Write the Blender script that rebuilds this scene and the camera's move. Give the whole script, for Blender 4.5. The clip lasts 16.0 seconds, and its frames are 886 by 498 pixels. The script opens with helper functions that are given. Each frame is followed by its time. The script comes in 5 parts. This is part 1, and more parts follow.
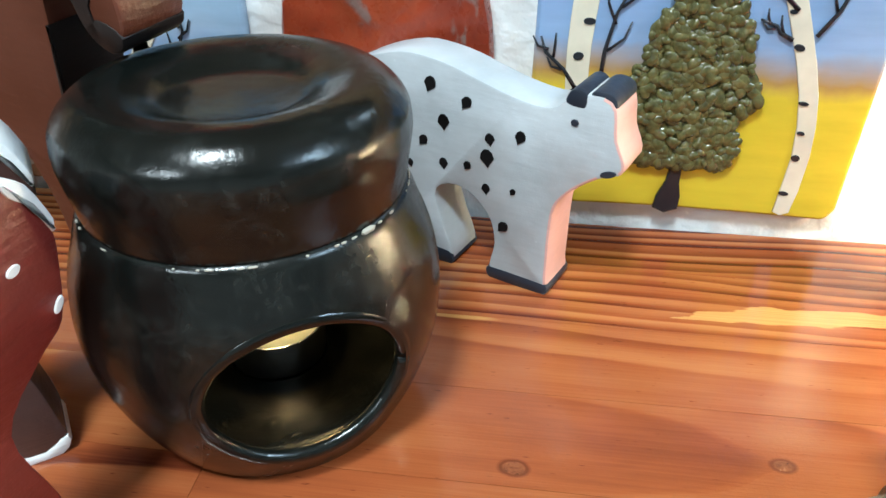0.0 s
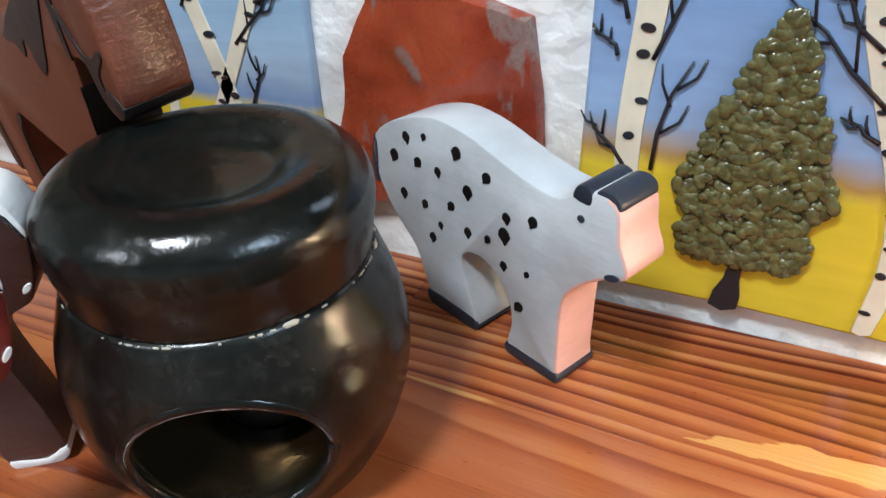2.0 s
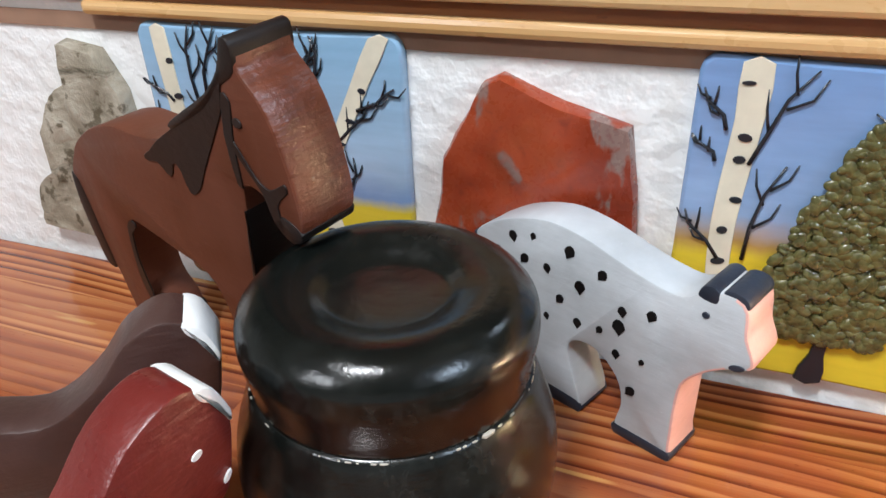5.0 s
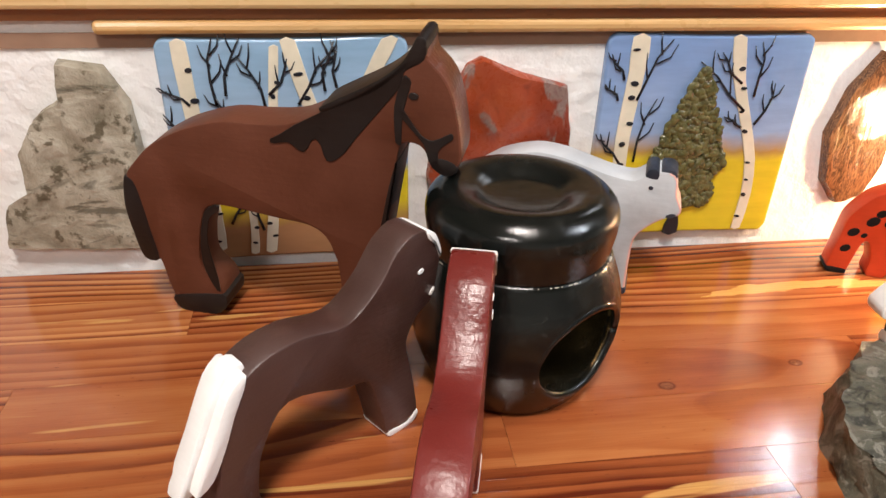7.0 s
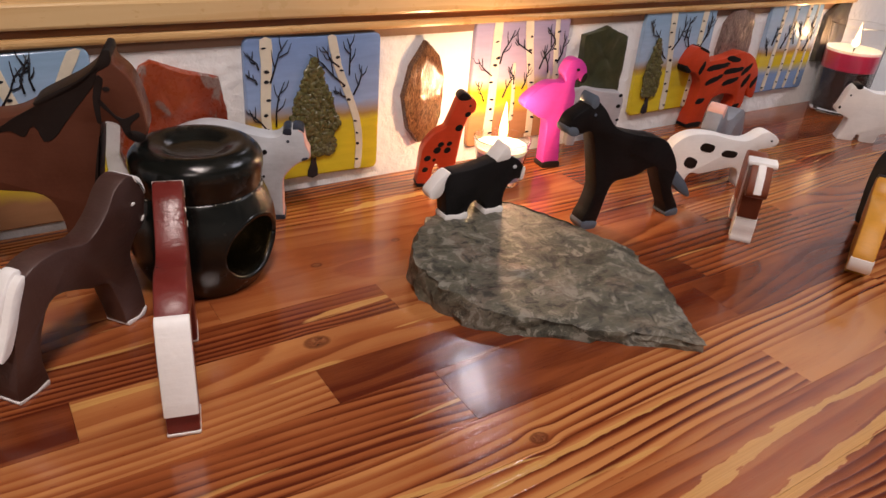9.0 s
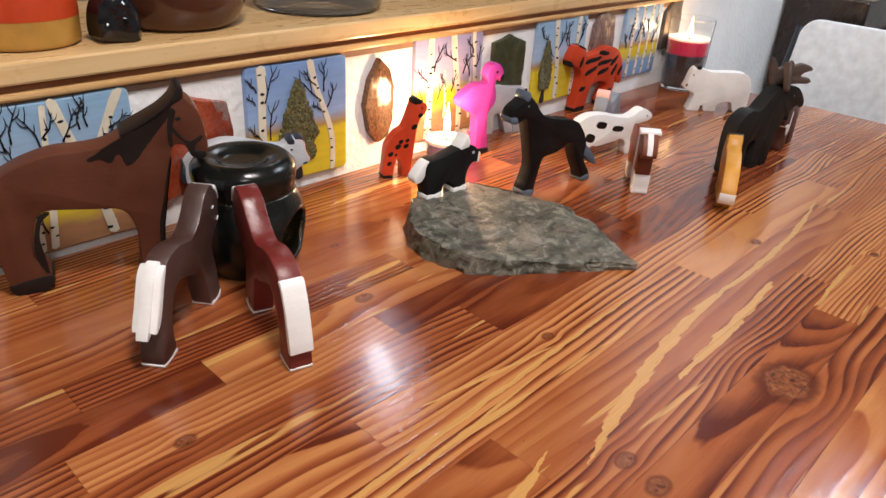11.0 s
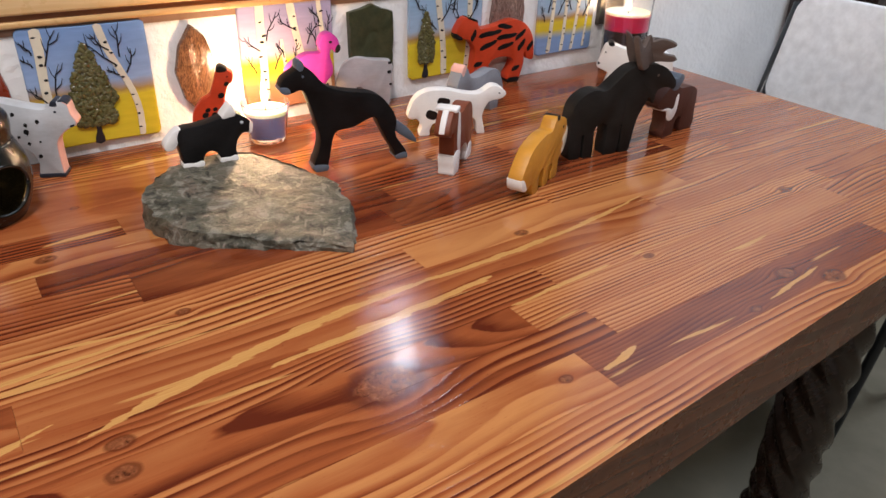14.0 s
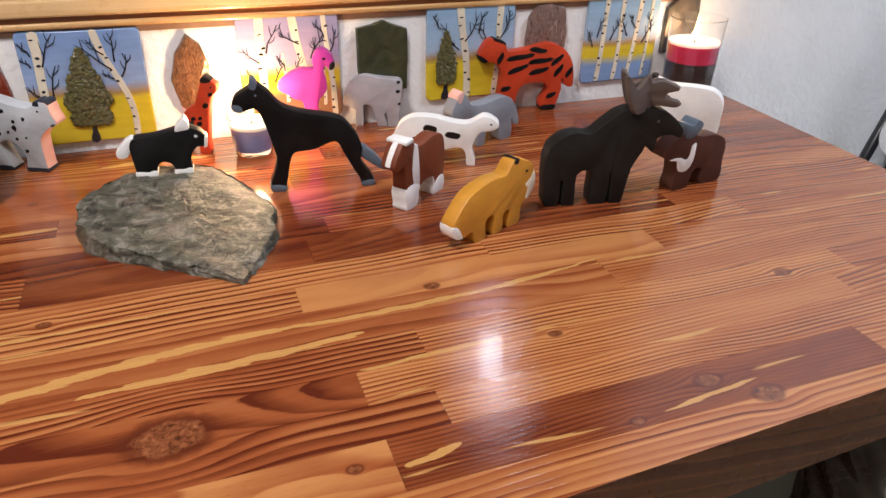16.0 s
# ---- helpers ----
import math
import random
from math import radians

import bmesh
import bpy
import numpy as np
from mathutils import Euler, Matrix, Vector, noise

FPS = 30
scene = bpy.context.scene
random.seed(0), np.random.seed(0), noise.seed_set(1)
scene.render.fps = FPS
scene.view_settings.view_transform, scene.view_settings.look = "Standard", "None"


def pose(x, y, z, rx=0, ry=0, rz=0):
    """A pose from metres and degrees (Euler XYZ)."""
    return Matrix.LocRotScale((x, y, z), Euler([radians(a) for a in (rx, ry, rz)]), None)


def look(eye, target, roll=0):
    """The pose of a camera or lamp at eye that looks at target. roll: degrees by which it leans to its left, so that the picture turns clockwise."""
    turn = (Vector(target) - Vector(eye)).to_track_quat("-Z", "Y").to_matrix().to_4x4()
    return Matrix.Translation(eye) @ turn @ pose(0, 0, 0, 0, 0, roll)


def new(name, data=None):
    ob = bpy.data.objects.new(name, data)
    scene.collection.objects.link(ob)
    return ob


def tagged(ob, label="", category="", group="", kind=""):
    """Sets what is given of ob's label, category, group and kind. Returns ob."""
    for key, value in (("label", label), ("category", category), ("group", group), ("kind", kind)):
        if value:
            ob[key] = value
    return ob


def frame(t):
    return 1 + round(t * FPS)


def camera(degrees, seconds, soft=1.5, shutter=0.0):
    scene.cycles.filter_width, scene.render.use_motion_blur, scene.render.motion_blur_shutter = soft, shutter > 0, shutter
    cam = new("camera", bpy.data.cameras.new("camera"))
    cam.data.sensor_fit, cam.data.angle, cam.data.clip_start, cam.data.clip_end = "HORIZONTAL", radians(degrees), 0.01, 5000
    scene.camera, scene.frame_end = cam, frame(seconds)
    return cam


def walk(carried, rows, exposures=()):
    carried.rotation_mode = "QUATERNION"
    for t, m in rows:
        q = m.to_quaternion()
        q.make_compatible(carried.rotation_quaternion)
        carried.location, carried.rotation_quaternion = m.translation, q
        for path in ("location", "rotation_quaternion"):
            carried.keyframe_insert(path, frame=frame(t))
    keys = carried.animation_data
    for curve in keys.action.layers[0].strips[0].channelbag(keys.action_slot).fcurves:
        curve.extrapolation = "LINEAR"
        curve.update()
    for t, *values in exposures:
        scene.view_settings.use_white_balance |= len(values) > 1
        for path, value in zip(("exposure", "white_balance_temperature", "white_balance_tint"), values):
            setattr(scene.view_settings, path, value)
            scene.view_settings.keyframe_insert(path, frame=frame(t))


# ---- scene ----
cam = camera(63.5, 16.0)
PATH = [
    (0, (0.023, -0.012, 0.957), (-0.193, 1.651, -0.132), 0.1),
    (0.5, (0.043, 0.011, 0.976), (-0.35, 1.632, -0.128), -1.3),
    (1, (0.064, 0.025, 0.977), (-0.469, 1.587, -0.143), -1.8),
    (1.5, (0.085, 0.035, 0.972), (-0.53, 1.57, -0.134), -1.2),
    (2, (0.09, 0.031, 0.981), (-0.621, 1.534, -0.109), -1.9),
    (2.5, (0.06, 0.026, 0.999), (-0.7, 1.533, -0.056), -2.0),
    (3, (0.046, 0.026, 1.011), (-0.77, 1.522, -0.016), -2.9),
    (3.5, (0.035, 0.025, 1.012), (-0.76, 1.546, 0.005), -3.2),
    (3.7, (0.04, 0.029, 1.004), (-0.723, 1.582, 0.018), -2.8),
    (5.8, (0.0, -0.062, 1.037), (-0.416, 1.62, 0.044), -1.3),
    (6, (-0.026, -0.083, 1.042), (-0.269, 1.644, 0.067), 0.0),
    (6.5, (-0.12, -0.135, 1.039), (-0.004, 1.617, 0.081), 0.8),
    (7, (-0.161, -0.161, 1.044), (0.094, 1.56, 0.058), 1.6),
    (7.5, (-0.158, -0.19, 1.044), (0.145, 1.509, 0.037), 1.4),
    (8, (-0.11, -0.254, 1.07), (0.313, 1.436, 0.086), 2.4),
    (8.5, (-0.146, -0.324, 1.089), (0.637, 1.258, 0.15), 1.0),
    (9, (-0.209, -0.386, 1.101), (0.798, 1.057, 0.149), 4.7),
    (9.5, (-0.323, -0.388, 1.131), (0.885, 0.908, 0.202), 2.8),
    (9.7, (-0.371, -0.395, 1.133), (0.942, 0.797, 0.209), 3.2),
    (11.8, (-0.433, -0.55, 1.167), (0.824, 0.696, 0.236), 4.0),
    (12, (-0.407, -0.609, 1.171), (0.798, 0.682, 0.232), 3.9),
    (12.5, (-0.353, -0.694, 1.175), (0.762, 0.669, 0.227), 5.6),
    (13, (-0.314, -0.723, 1.179), (0.749, 0.68, 0.228), 2.8),
    (13.5, (-0.223, -0.749, 1.165), (0.795, 0.66, 0.176), 1.1),
    (14, (-0.058, -0.71, 1.145), (0.956, 0.705, 0.16), 1.7),
    (14.5, (0.077, -0.697, 1.16), (0.978, 0.787, 0.165), 0.7),
    (15, (0.176, -0.727, 1.16), (0.95, 0.81, 0.142), 2.6),
    (15.5, (0.22, -0.759, 1.162), (0.902, 0.823, 0.146), 2.3),
    (16, (0.224, -0.766, 1.166), (0.836, 0.856, 0.17), 1.4),
]
walk(cam, [(t, look(eye, target, roll)) for t, eye, target, roll in PATH],
     [(0, 0.58, 5250, -4), (0.5, 0.34, 5350, -1), (1.8, 0.30, 5500, 4), (2.6, 0.38, 5550, 5), (3.7, 0.36, 5550, 6), (6, 0.38, 6100, 10), (7.5, 0.12, 6800, 17), (8.6, -0.58, 6900, 24), (9.1, -0.56, 6950, 25),
      (9.7, -0.08, 6500, 18), (12, -0.05, 6400, 15), (13.5, -0.06, 6350, 15), (14, -0.20, 6300, 16), (14.8, -0.08, 6300, 16), (16, -0.08, 6300, 16)])

# ---- world, lights ----
world = bpy.data.worlds.new("world")
scene.world = world
world.use_nodes = True
world.node_tree.nodes["Background"].inputs[0].default_value = (0.75, 0.8, 0.9, 1)
world.node_tree.nodes["Background"].inputs[1].default_value = 0.02
scene.view_settings.exposure = 0.0

TT = 0.76          # table top
WALL = 0.327       # plaster face of the back wall


def lamp(name, kind, place, target, power, colour, size=0.3, size_y=None):
    data = bpy.data.lights.new(name, kind)
    data.energy, data.color = power, colour
    if kind == "AREA":
        data.shape, data.size, data.size_y = "RECTANGLE", size, size_y or size
    else:
        data.shadow_soft_size = size
    ob = new(name, data)
    ob.matrix_world = look(place, target)
    return ob


lamp("entry_lamp", "AREA", (-1.1, -1.7, 2.30), (-0.6, -0.9, 0), 14, (1.0, 0.95, 0.9), 0.35)
lamp("room_lamp", "AREA", (-0.20, -0.55, 2.34), (-0.20, -0.5, 0), 27, (1.0, 0.95, 0.88), 0.26)
lamp("far_room_lamp", "AREA", (1.33, 1.53, 2.36), (1.1, 1.0, 0), 3.1, (0.86, 0.93, 1.0), 0.10, 0.26)
lamp("side_room_lamp", "AREA", (1.75, -0.45, 2.34), (1.75, -0.4, 0), 26, (0.80, 0.90, 1.0), 0.5)
lamp("votive_light", "POINT", (0.308, 0.248, TT + 0.085), (0, 0, 0), 2.6, (1.0, 0.68, 0.36), 0.007)
lamp("jar_light", "POINT", (1.075, 0.272, TT + 0.118), (0, 0, 0), 1.4, (1.0, 0.62, 0.28), 0.006)
lamp("tealight_light", "POINT", (-0.070, 0.196, TT + 0.055), (0, 0, 0), 0.06, (1.0, 0.55, 0.2), 0.005)


# ---- materials ----
class Nodes:
    """A small wrapper that links nodes by name."""

    def __init__(self, name):
        self.m = bpy.data.materials.new(name)
        self.m.use_nodes = True
        self.t = self.m.node_tree
        self.b = self.t.nodes["Principled BSDF"]

    def n(self, kind, **kw):
        node = self.t.nodes.new("ShaderNode" + kind)
        for key, value in kw.items():
            if key == "op":
                node.operation = value
            elif key == "blend":
                node.data_type, node.blend_type = "RGBA", value
            elif key == "dims":
                node.noise_dimensions = value
        return node

    def l(self, a, b):
        self.t.links.new(a, b)

    def put(self, socket, value):
        if hasattr(value, "links"):
            self.l(value, socket)
        else:
            socket.default_value = value

    def coords(self, scale=(1, 1, 1), space="Object", seeded=True):
        tc, mp = self.n("TexCoord"), self.n("Mapping")
        self.l(tc.outputs[space], mp.inputs[0])
        mp.inputs["Scale"].default_value = scale
        if seeded:
            info, mul = self.n("ObjectInfo"), self.n("Math", op="MULTIPLY")
            self.l(info.outputs["Random"], mul.inputs[0])
            mul.inputs[1].default_value = 37.0
            self.l(mul.outputs[0], mp.inputs["Location"])
        return mp.outputs[0]

    def noise(self, vec, scale, detail=4.0, rough=0.55, distort=0.0):
        node = self.n("TexNoise")
        self.l(vec, node.inputs["Vector"])
        node.inputs["Scale"].default_value, node.inputs["Detail"].default_value = scale, detail
        node.inputs["Roughness"].default_value, node.inputs["Distortion"].default_value = rough, distort
        return node.outputs["Fac"]

    def ramp(self, fac, *stops):
        node = self.n("ValToRGB")
        self.l(fac, node.inputs[0])
        el = node.color_ramp.elements
        while len(el) < len(stops):
            el.new(0.5)
        for i, (p, c) in enumerate(stops):
            el[i].position = p
        for i, (p, c) in enumerate(stops):
            e = el[i]
            e.position, e.color = p, (c if isinstance(c, tuple) and len(c) == 4 else (*c, 1) if isinstance(c, tuple) else (c, c, c, 1))
        return node.outputs[0]

    def mix(self, fac, a, b, blend="MIX"):
        node = self.n("Mix", blend=blend)
        self.put(node.inputs[0], fac)
        for socket, value in ((node.inputs[6], a), (node.inputs[7], b)):
            self.put(socket, (*value, 1) if isinstance(value, tuple) and len(value) == 3 else value)
        return node.outputs[2]

    def math(self, op, a, b=0.0):
        node = self.n("Math", op=op)
        self.put(node.inputs[0], a), self.put(node.inputs[1], b)
        return node.outputs[0]

    def bump(self, height, strength=0.2, distance=0.001, normal=None):
        node = self.n("Bump")
        node.inputs["Strength"].default_value, node.inputs["Distance"].default_value = strength, distance
        self.l(height, node.inputs["Height"])
        if normal:
            self.l(normal, node.inputs["Normal"])
        return node.outputs[0]

    def done(self, colour, rough=0.5, normal=None, **kw):
        self.put(self.b.inputs["Base Color"], (*colour, 1) if isinstance(colour, tuple) and len(colour) == 3 else colour)
        self.put(self.b.inputs["Roughness"], rough)
        if normal:
            self.l(normal, self.b.inputs["Normal"])
        for key, value in kw.items():
            self.put(self.b.inputs[key.replace("_", " ")], value)
        return self.m


def paint(name, col, rough=0.42, vary=0.16, relief=0.3, sheen=0.32):
    """Brush-painted wood: faint patches, brush lines, a little orange peel."""
    k = Nodes(name)
    v = k.coords()
    big, fine = k.noise(v, 28, 4), k.noise(k.coords((60, 60, 420)), 1, 3)
    dark = tuple(c * (1 - vary) for c in col)
    light = tuple(min(1, c * (1 + vary) + 0.004) for c in col)
    c = k.ramp(big, (0.32, dark), (0.7, light))
    c = k.mix(0.18, c, k.ramp(fine, (0.35, dark), (0.65, light)))
    spec = k.noise(v, 900, 2)
    c = k.mix(k.ramp(spec, (0.70, 0.0), (0.76, 0.35)), c, tuple(min(1, a * 1.5 + 0.03) for a in col))
    h = k.mix(0.5, k.noise(v, 260, 3), fine)
    return k.done(c, k.ramp(big, (0.3, rough - 0.07), (0.7, rough + 0.09)), k.bump(h, relief, 0.0012), Specular_IOR_Level=sheen)


def plain(name, col, rough=0.5, **kw):
    k = Nodes(name)
    v = k.coords()
    n1 = k.noise(v, 40, 5)
    c = k.ramp(n1, (0.3, tuple(a * 0.86 for a in col)), (0.7, tuple(min(1, a * 1.1) for a in col)))
    return k.done(c, rough, k.bump(k.noise(v, 300, 2), 0.1, 0.0006), **kw)


def glow(name, col, strength):
    k = Nodes(name)
    k.b.inputs["Emission Color"].default_value = (*col, 1)
    k.b.inputs["Emission Strength"].default_value = strength
    return k.done(col, 0.6)


def plaster():
    k = Nodes("white_plaster")
    v = k.coords(space="Object", seeded=False)
    lumps, fine = k.noise(v, 85, 3, 0.5), k.noise(v, 420, 3)
    c = k.ramp(k.noise(v, 9, 4), (0.3, (0.78, 0.78, 0.77)), (0.7, (0.86, 0.86, 0.85)))
    n = k.bump(fine, 0.15, 0.0008, k.bump(k.ramp(lumps, (0.38, 0.0), (0.66, 1.0)), 0.42, 0.0022))
    return k.done(c, 0.75, n)


def varnished(name, light, mid, dark, scale=1.0, rough=0.16, bias=0.0, lines=1.0):
    """Varnished softwood: growth lines along x, straight on some boards and flame-shaped on others."""
    k = Nodes(name)
    info = k.n("ObjectInfo")
    tc, sep = k.n("TexCoord"), k.n("SeparateXYZ")
    k.l(tc.outputs["Object"], sep.inputs[0])
    r = k.math("MULTIPLY", info.outputs["Random"], 53.0)
    pick = k.math("FRACT", k.math("MULTIPLY", r, 1.37))
    slow = k.n("CombineXYZ")
    k.l(k.math("ADD", k.math("MULTIPLY", sep.outputs[0], 1.5 * scale), r), slow.inputs[0])
    k.l(k.math("ADD", k.math("MULTIPLY", sep.outputs[1], 9.0 * scale), r), slow.inputs[1])
    warp = k.noise(slow.outputs[0], 1.0, 1.6, 0.45)
    fine = k.noise(k.coords((9 * scale, 60 * scale, 9)), 1, 2, 0.5)
    flame_amount = k.math("ADD", k.math("MULTIPLY", k.math("POWER", pick, 1.6), 9.0), 2.6)
    freq = k.math("ADD", k.math("MULTIPLY", k.math("FRACT", k.math("MULTIPLY", r, 3.11)), 120.0), 80.0)
    phase = k.math("ADD", k.math("MULTIPLY", sep.outputs[1], freq), k.math("MULTIPLY", warp, flame_amount))
    phase = k.math("ADD", phase, k.math("MULTIPLY", fine, 0.8))
    phase = k.math("ADD", phase, k.math("MULTIPLY", sep.outputs[2], 60.0))
    ring = k.math("FRACT", phase)
    tooth = k.ramp(ring, (0.0, 0.0), (0.12, 0.08), (0.24, 0.52), (0.55, 0.74), (0.88, 0.95), (0.97, 1.0), (1.0, 0.0))
    line = k.n("TexNoise")
    line.noise_dimensions = "1D"
    k.l(k.math("MULTIPLY", phase, 0.9), line.inputs["W"])
    line.inputs["Scale"].default_value, line.inputs["Detail"].default_value, line.inputs["Roughness"].default_value = 1.0, 3.0, 0.6
    uneven = k.ramp(line.outputs["Fac"], (0.36, 0.0), (0.5, 0.45), (0.62, 1.0))
    fib = k.noise(k.coords((14 * scale, 1100 * scale, 300)), 1, 3, 0.7)
    board = k.math("FRACT", k.math("MULTIPLY", r, 2.71))
    contrast = k.math("ADD", k.math("MULTIPLY", k.math("FRACT", k.math("MULTIPLY", r, 5.3)), 0.34 * lines), 0.42 * lines)
    patchy = k.ramp(k.noise(k.coords((3, 30, 3)), 1, 3), (0.38, 0.22), (0.58, 1.0))
    f = k.math("MULTIPLY", k.math("MULTIPLY", tooth, contrast), patchy)
    f = k.math("ADD", f, k.math("MULTIPLY", uneven, 0.28))
    f = k.math("ADD", f, k.math("MULTIPLY", fib, 0.14))
    f = k.math("ADD", f, k.math("MULTIPLY", k.math("SUBTRACT", board, 0.30 - bias / 0.34), 0.34))
    f = k.math("ADD", f, k.math("MULTIPLY", k.math("SUBTRACT", k.noise(k.coords((2.5, 14, 3)), 1.5, 4), 0.5), 0.55))
    pore = k.noise(k.coords((130 * scale, 900 * scale, 300)), 1, 2, 0.6)
    f = k.math("ADD", f, k.ramp(pore, (0.66, 0.0), (0.76, 0.35)))
    sap = k.n("CombineXYZ")
    k.l(k.math("ADD", k.math("MULTIPLY", sep.outputs[0], 3.6 * scale), k.math("MULTIPLY", r, 1.9)), sap.inputs[0])
    k.l(k.math("ADD", k.math("MULTIPLY", sep.outputs[1], 46.0 * scale), k.math("MULTIPLY", r, 0.7)), sap.inputs[1])
    pale = k.math("MULTIPLY", k.ramp(k.noise(sap.outputs[0], 1.0, 2.5, 0.5, 0.35), (0.63, 0.0), (0.65, 1.0)), k.ramp(fib, (0.3, 0.7), (0.6, 1.0)))
    c = k.ramp(f, (0.10, light), (0.30, tuple(p * 0.45 + q * 0.55 for p, q in zip(light, mid))), (0.52, mid), (0.95, dark))
    c = k.mix(pale, c, light)
    rgh = k.ramp(k.noise(k.coords((30, 90, 30)), 1, 4), (0.3, rough * 0.75), (0.75, rough * 1.5))
    n = k.bump(k.noise(k.coords((9, 26, 9)), 5, 3), 0.10, 0.0012, k.bump(k.mix(0.5, tooth, fib), 0.22, 0.0006))
    return k.done(c, rgh, n, Coat_Weight=0.12, Coat_Roughness=0.10)


def table_wood(knots, streaks):
    """Varnished fir boards. The rings are cut round a pith that runs along x; each board's colour holds its tone,
    its pith's place across, how closely its rings stand and how strongly they show."""
    k = Nodes("varnished_table_wood")
    info, tc, sep, own = k.n("ObjectInfo"), k.n("TexCoord"), k.n("SeparateXYZ"), k.n("SeparateColor")
    k.l(tc.outputs["Object"], sep.inputs[0])
    k.l(info.outputs["Color"], own.inputs[0])
    x, y, z = sep.outputs
    tone, pith, close, strong = own.outputs[0], own.outputs[1], own.outputs[2], info.outputs["Alpha"]
    r = k.math("MULTIPLY", info.outputs["Random"], 53.0)

    def field(sx, sy, detail=2.0, rough=0.5, distort=0.0):
        v = k.n("CombineXYZ")
        k.l(k.math("ADD", k.math("MULTIPLY", x, sx), r), v.inputs[0])
        k.l(k.math("ADD", k.math("MULTIPLY", y, sy), k.math("MULTIPLY", r, 1.7)), v.inputs[1])
        k.l(k.math("MULTIPLY", z, 20.0), v.inputs[2])
        return k.noise(v.outputs[0], 1.0, detail, rough, distort)

    wy, heart_at, rim_at = y, None, None
    ragged = k.math("MULTIPLY", k.math("SUBTRACT", k.noise(k.coords((1, 1, 1), seeded=False), 95, 3), 0.5), 0.55)
    for kx, ky, size in knots:
        dx = k.math("MULTIPLY", k.math("SUBTRACT", x, kx), 0.70 / size)
        dy = k.math("MULTIPLY", k.math("SUBTRACT", y, ky), 1.0 / size)
        d2 = k.math("ADD", k.math("MULTIPLY", dx, dx), k.math("MULTIPLY", dy, dy))
        near = k.math("EXPONENT", k.math("MULTIPLY", d2, -0.22))
        wy = k.math("SUBTRACT", wy, k.math("MULTIPLY", k.math("MULTIPLY", dy, near), size * 0.86))
        d = k.math("ADD", k.math("SQRT", d2), ragged)
        spot = k.math("MULTIPLY", k.math("SUBTRACT", 1.0, d), 6.0)
        rim = k.math("MULTIPLY", k.math("SUBTRACT", 1.45, d), 3.0)
        spot.node.use_clamp = rim.node.use_clamp = True
        heart_at = spot if heart_at is None else k.math("MAXIMUM", heart_at, spot)
        rim_at = rim if rim_at is None else k.math("MAXIMUM", rim_at, rim)
    sway = k.math("MULTIPLY", k.math("SUBTRACT", field(2.2, 9.0, 2.0), 0.5), 0.034)
    off = k.math("ADD", k.math("SUBTRACT", wy, k.math("SUBTRACT", pith, 1.0)), sway)
    deep = k.math("ADD", k.math("MULTIPLY", field(2.6, 1.0, 1.2), 0.085), 0.006)
    dist = k.math("SQRT", k.math("ADD", k.math("MULTIPLY", off, off), k.math("MULTIPLY", deep, deep)))
    phase = k.math("MULTIPLY", dist, k.math("MULTIPLY", close, 200.0))
    phase = k.math("ADD", phase, k.math("MULTIPLY", field(14, 90, 2.0), 0.28))
    ring = k.math("FRACT", phase)
    tooth = k.ramp(ring, (0.0, 0.10), (0.10, 0.0), (0.36, 0.14), (0.62, 0.62), (0.84, 0.95), (0.93, 1.0), (1.0, 0.10))
    number = k.n("TexWhiteNoise")
    number.noise_dimensions = "1D"
    k.l(k.math("FLOOR", phase), number.inputs["W"])
    weight = k.math("ADD", k.math("MULTIPLY", number.outputs["Value"], 0.9), 0.35)
    lines = k.math("MULTIPLY", k.math("MULTIPLY", k.math("SUBTRACT", tooth, 0.42), weight), k.math("MULTIPLY", strong, 1.2))
    fade = k.ramp(field(3.0, 22.0, 3.0), (0.36, 0.25), (0.56, 1.0))
    fib = field(16, 1300, 3.0, 0.7)
    f = k.math("ADD", k.math("MULTIPLY", lines, fade), k.math("ADD", k.math("MULTIPLY", tone, 1.35), -0.185))
    f = k.math("ADD", f, k.math("MULTIPLY", k.math("SUBTRACT", fib, 0.5), 0.22))
    f = k.math("ADD", f, k.math("MULTIPLY", k.math("SUBTRACT", field(4.0, 26.0, 4.0, 0.6, 0.5), 0.5), 0.75))
    f = k.math("ADD", f, k.ramp(field(150, 1000, 2.0), (0.70, 0.0), (0.78, 0.3)))
    c = k.ramp(f, (0.12, WOOD_LIGHT), (0.34, tuple(p * 0.45 + q * 0.55 for p, q in zip(WOOD_LIGHT, WOOD_MID))), (0.56, WOOD_MID), (0.92, WOOD_DARK))
    sap_edge = k.math("SUBTRACT", k.noise(k.coords((34, 150, 1), seeded=False), 1, 3), 0.5)
    pale = k.math("MULTIPLY", k.ramp(field(4.2, 55.0, 2.5, 0.5, 0.4), (0.665, 0.0), (0.685, 1.0)), 0.9)
    for xa, xb, ya, yb, yc, wide in streaks:
        t = k.math("DIVIDE", k.math("SUBTRACT", x, xa), xb - xa)
        hump = k.math("MULTIPLY", k.math("MULTIPLY", t, k.math("SUBTRACT", 1.0, t)), 4.0)
        line = k.math("ADD", k.math("ADD", k.math("MULTIPLY", t, yc - ya), ya), k.math("MULTIPLY", hump, yb - (ya + yc) / 2))
        away = k.math("ABSOLUTE", k.math("ADD", k.math("SUBTRACT", y, line), k.math("MULTIPLY", sap_edge, wide * 2.2)))
        inside = k.math("MULTIPLY", k.math("SUBTRACT", k.math("MULTIPLY", k.math("SQRT", k.math("MAXIMUM", hump, 0.0)), wide), away), 1500.0)
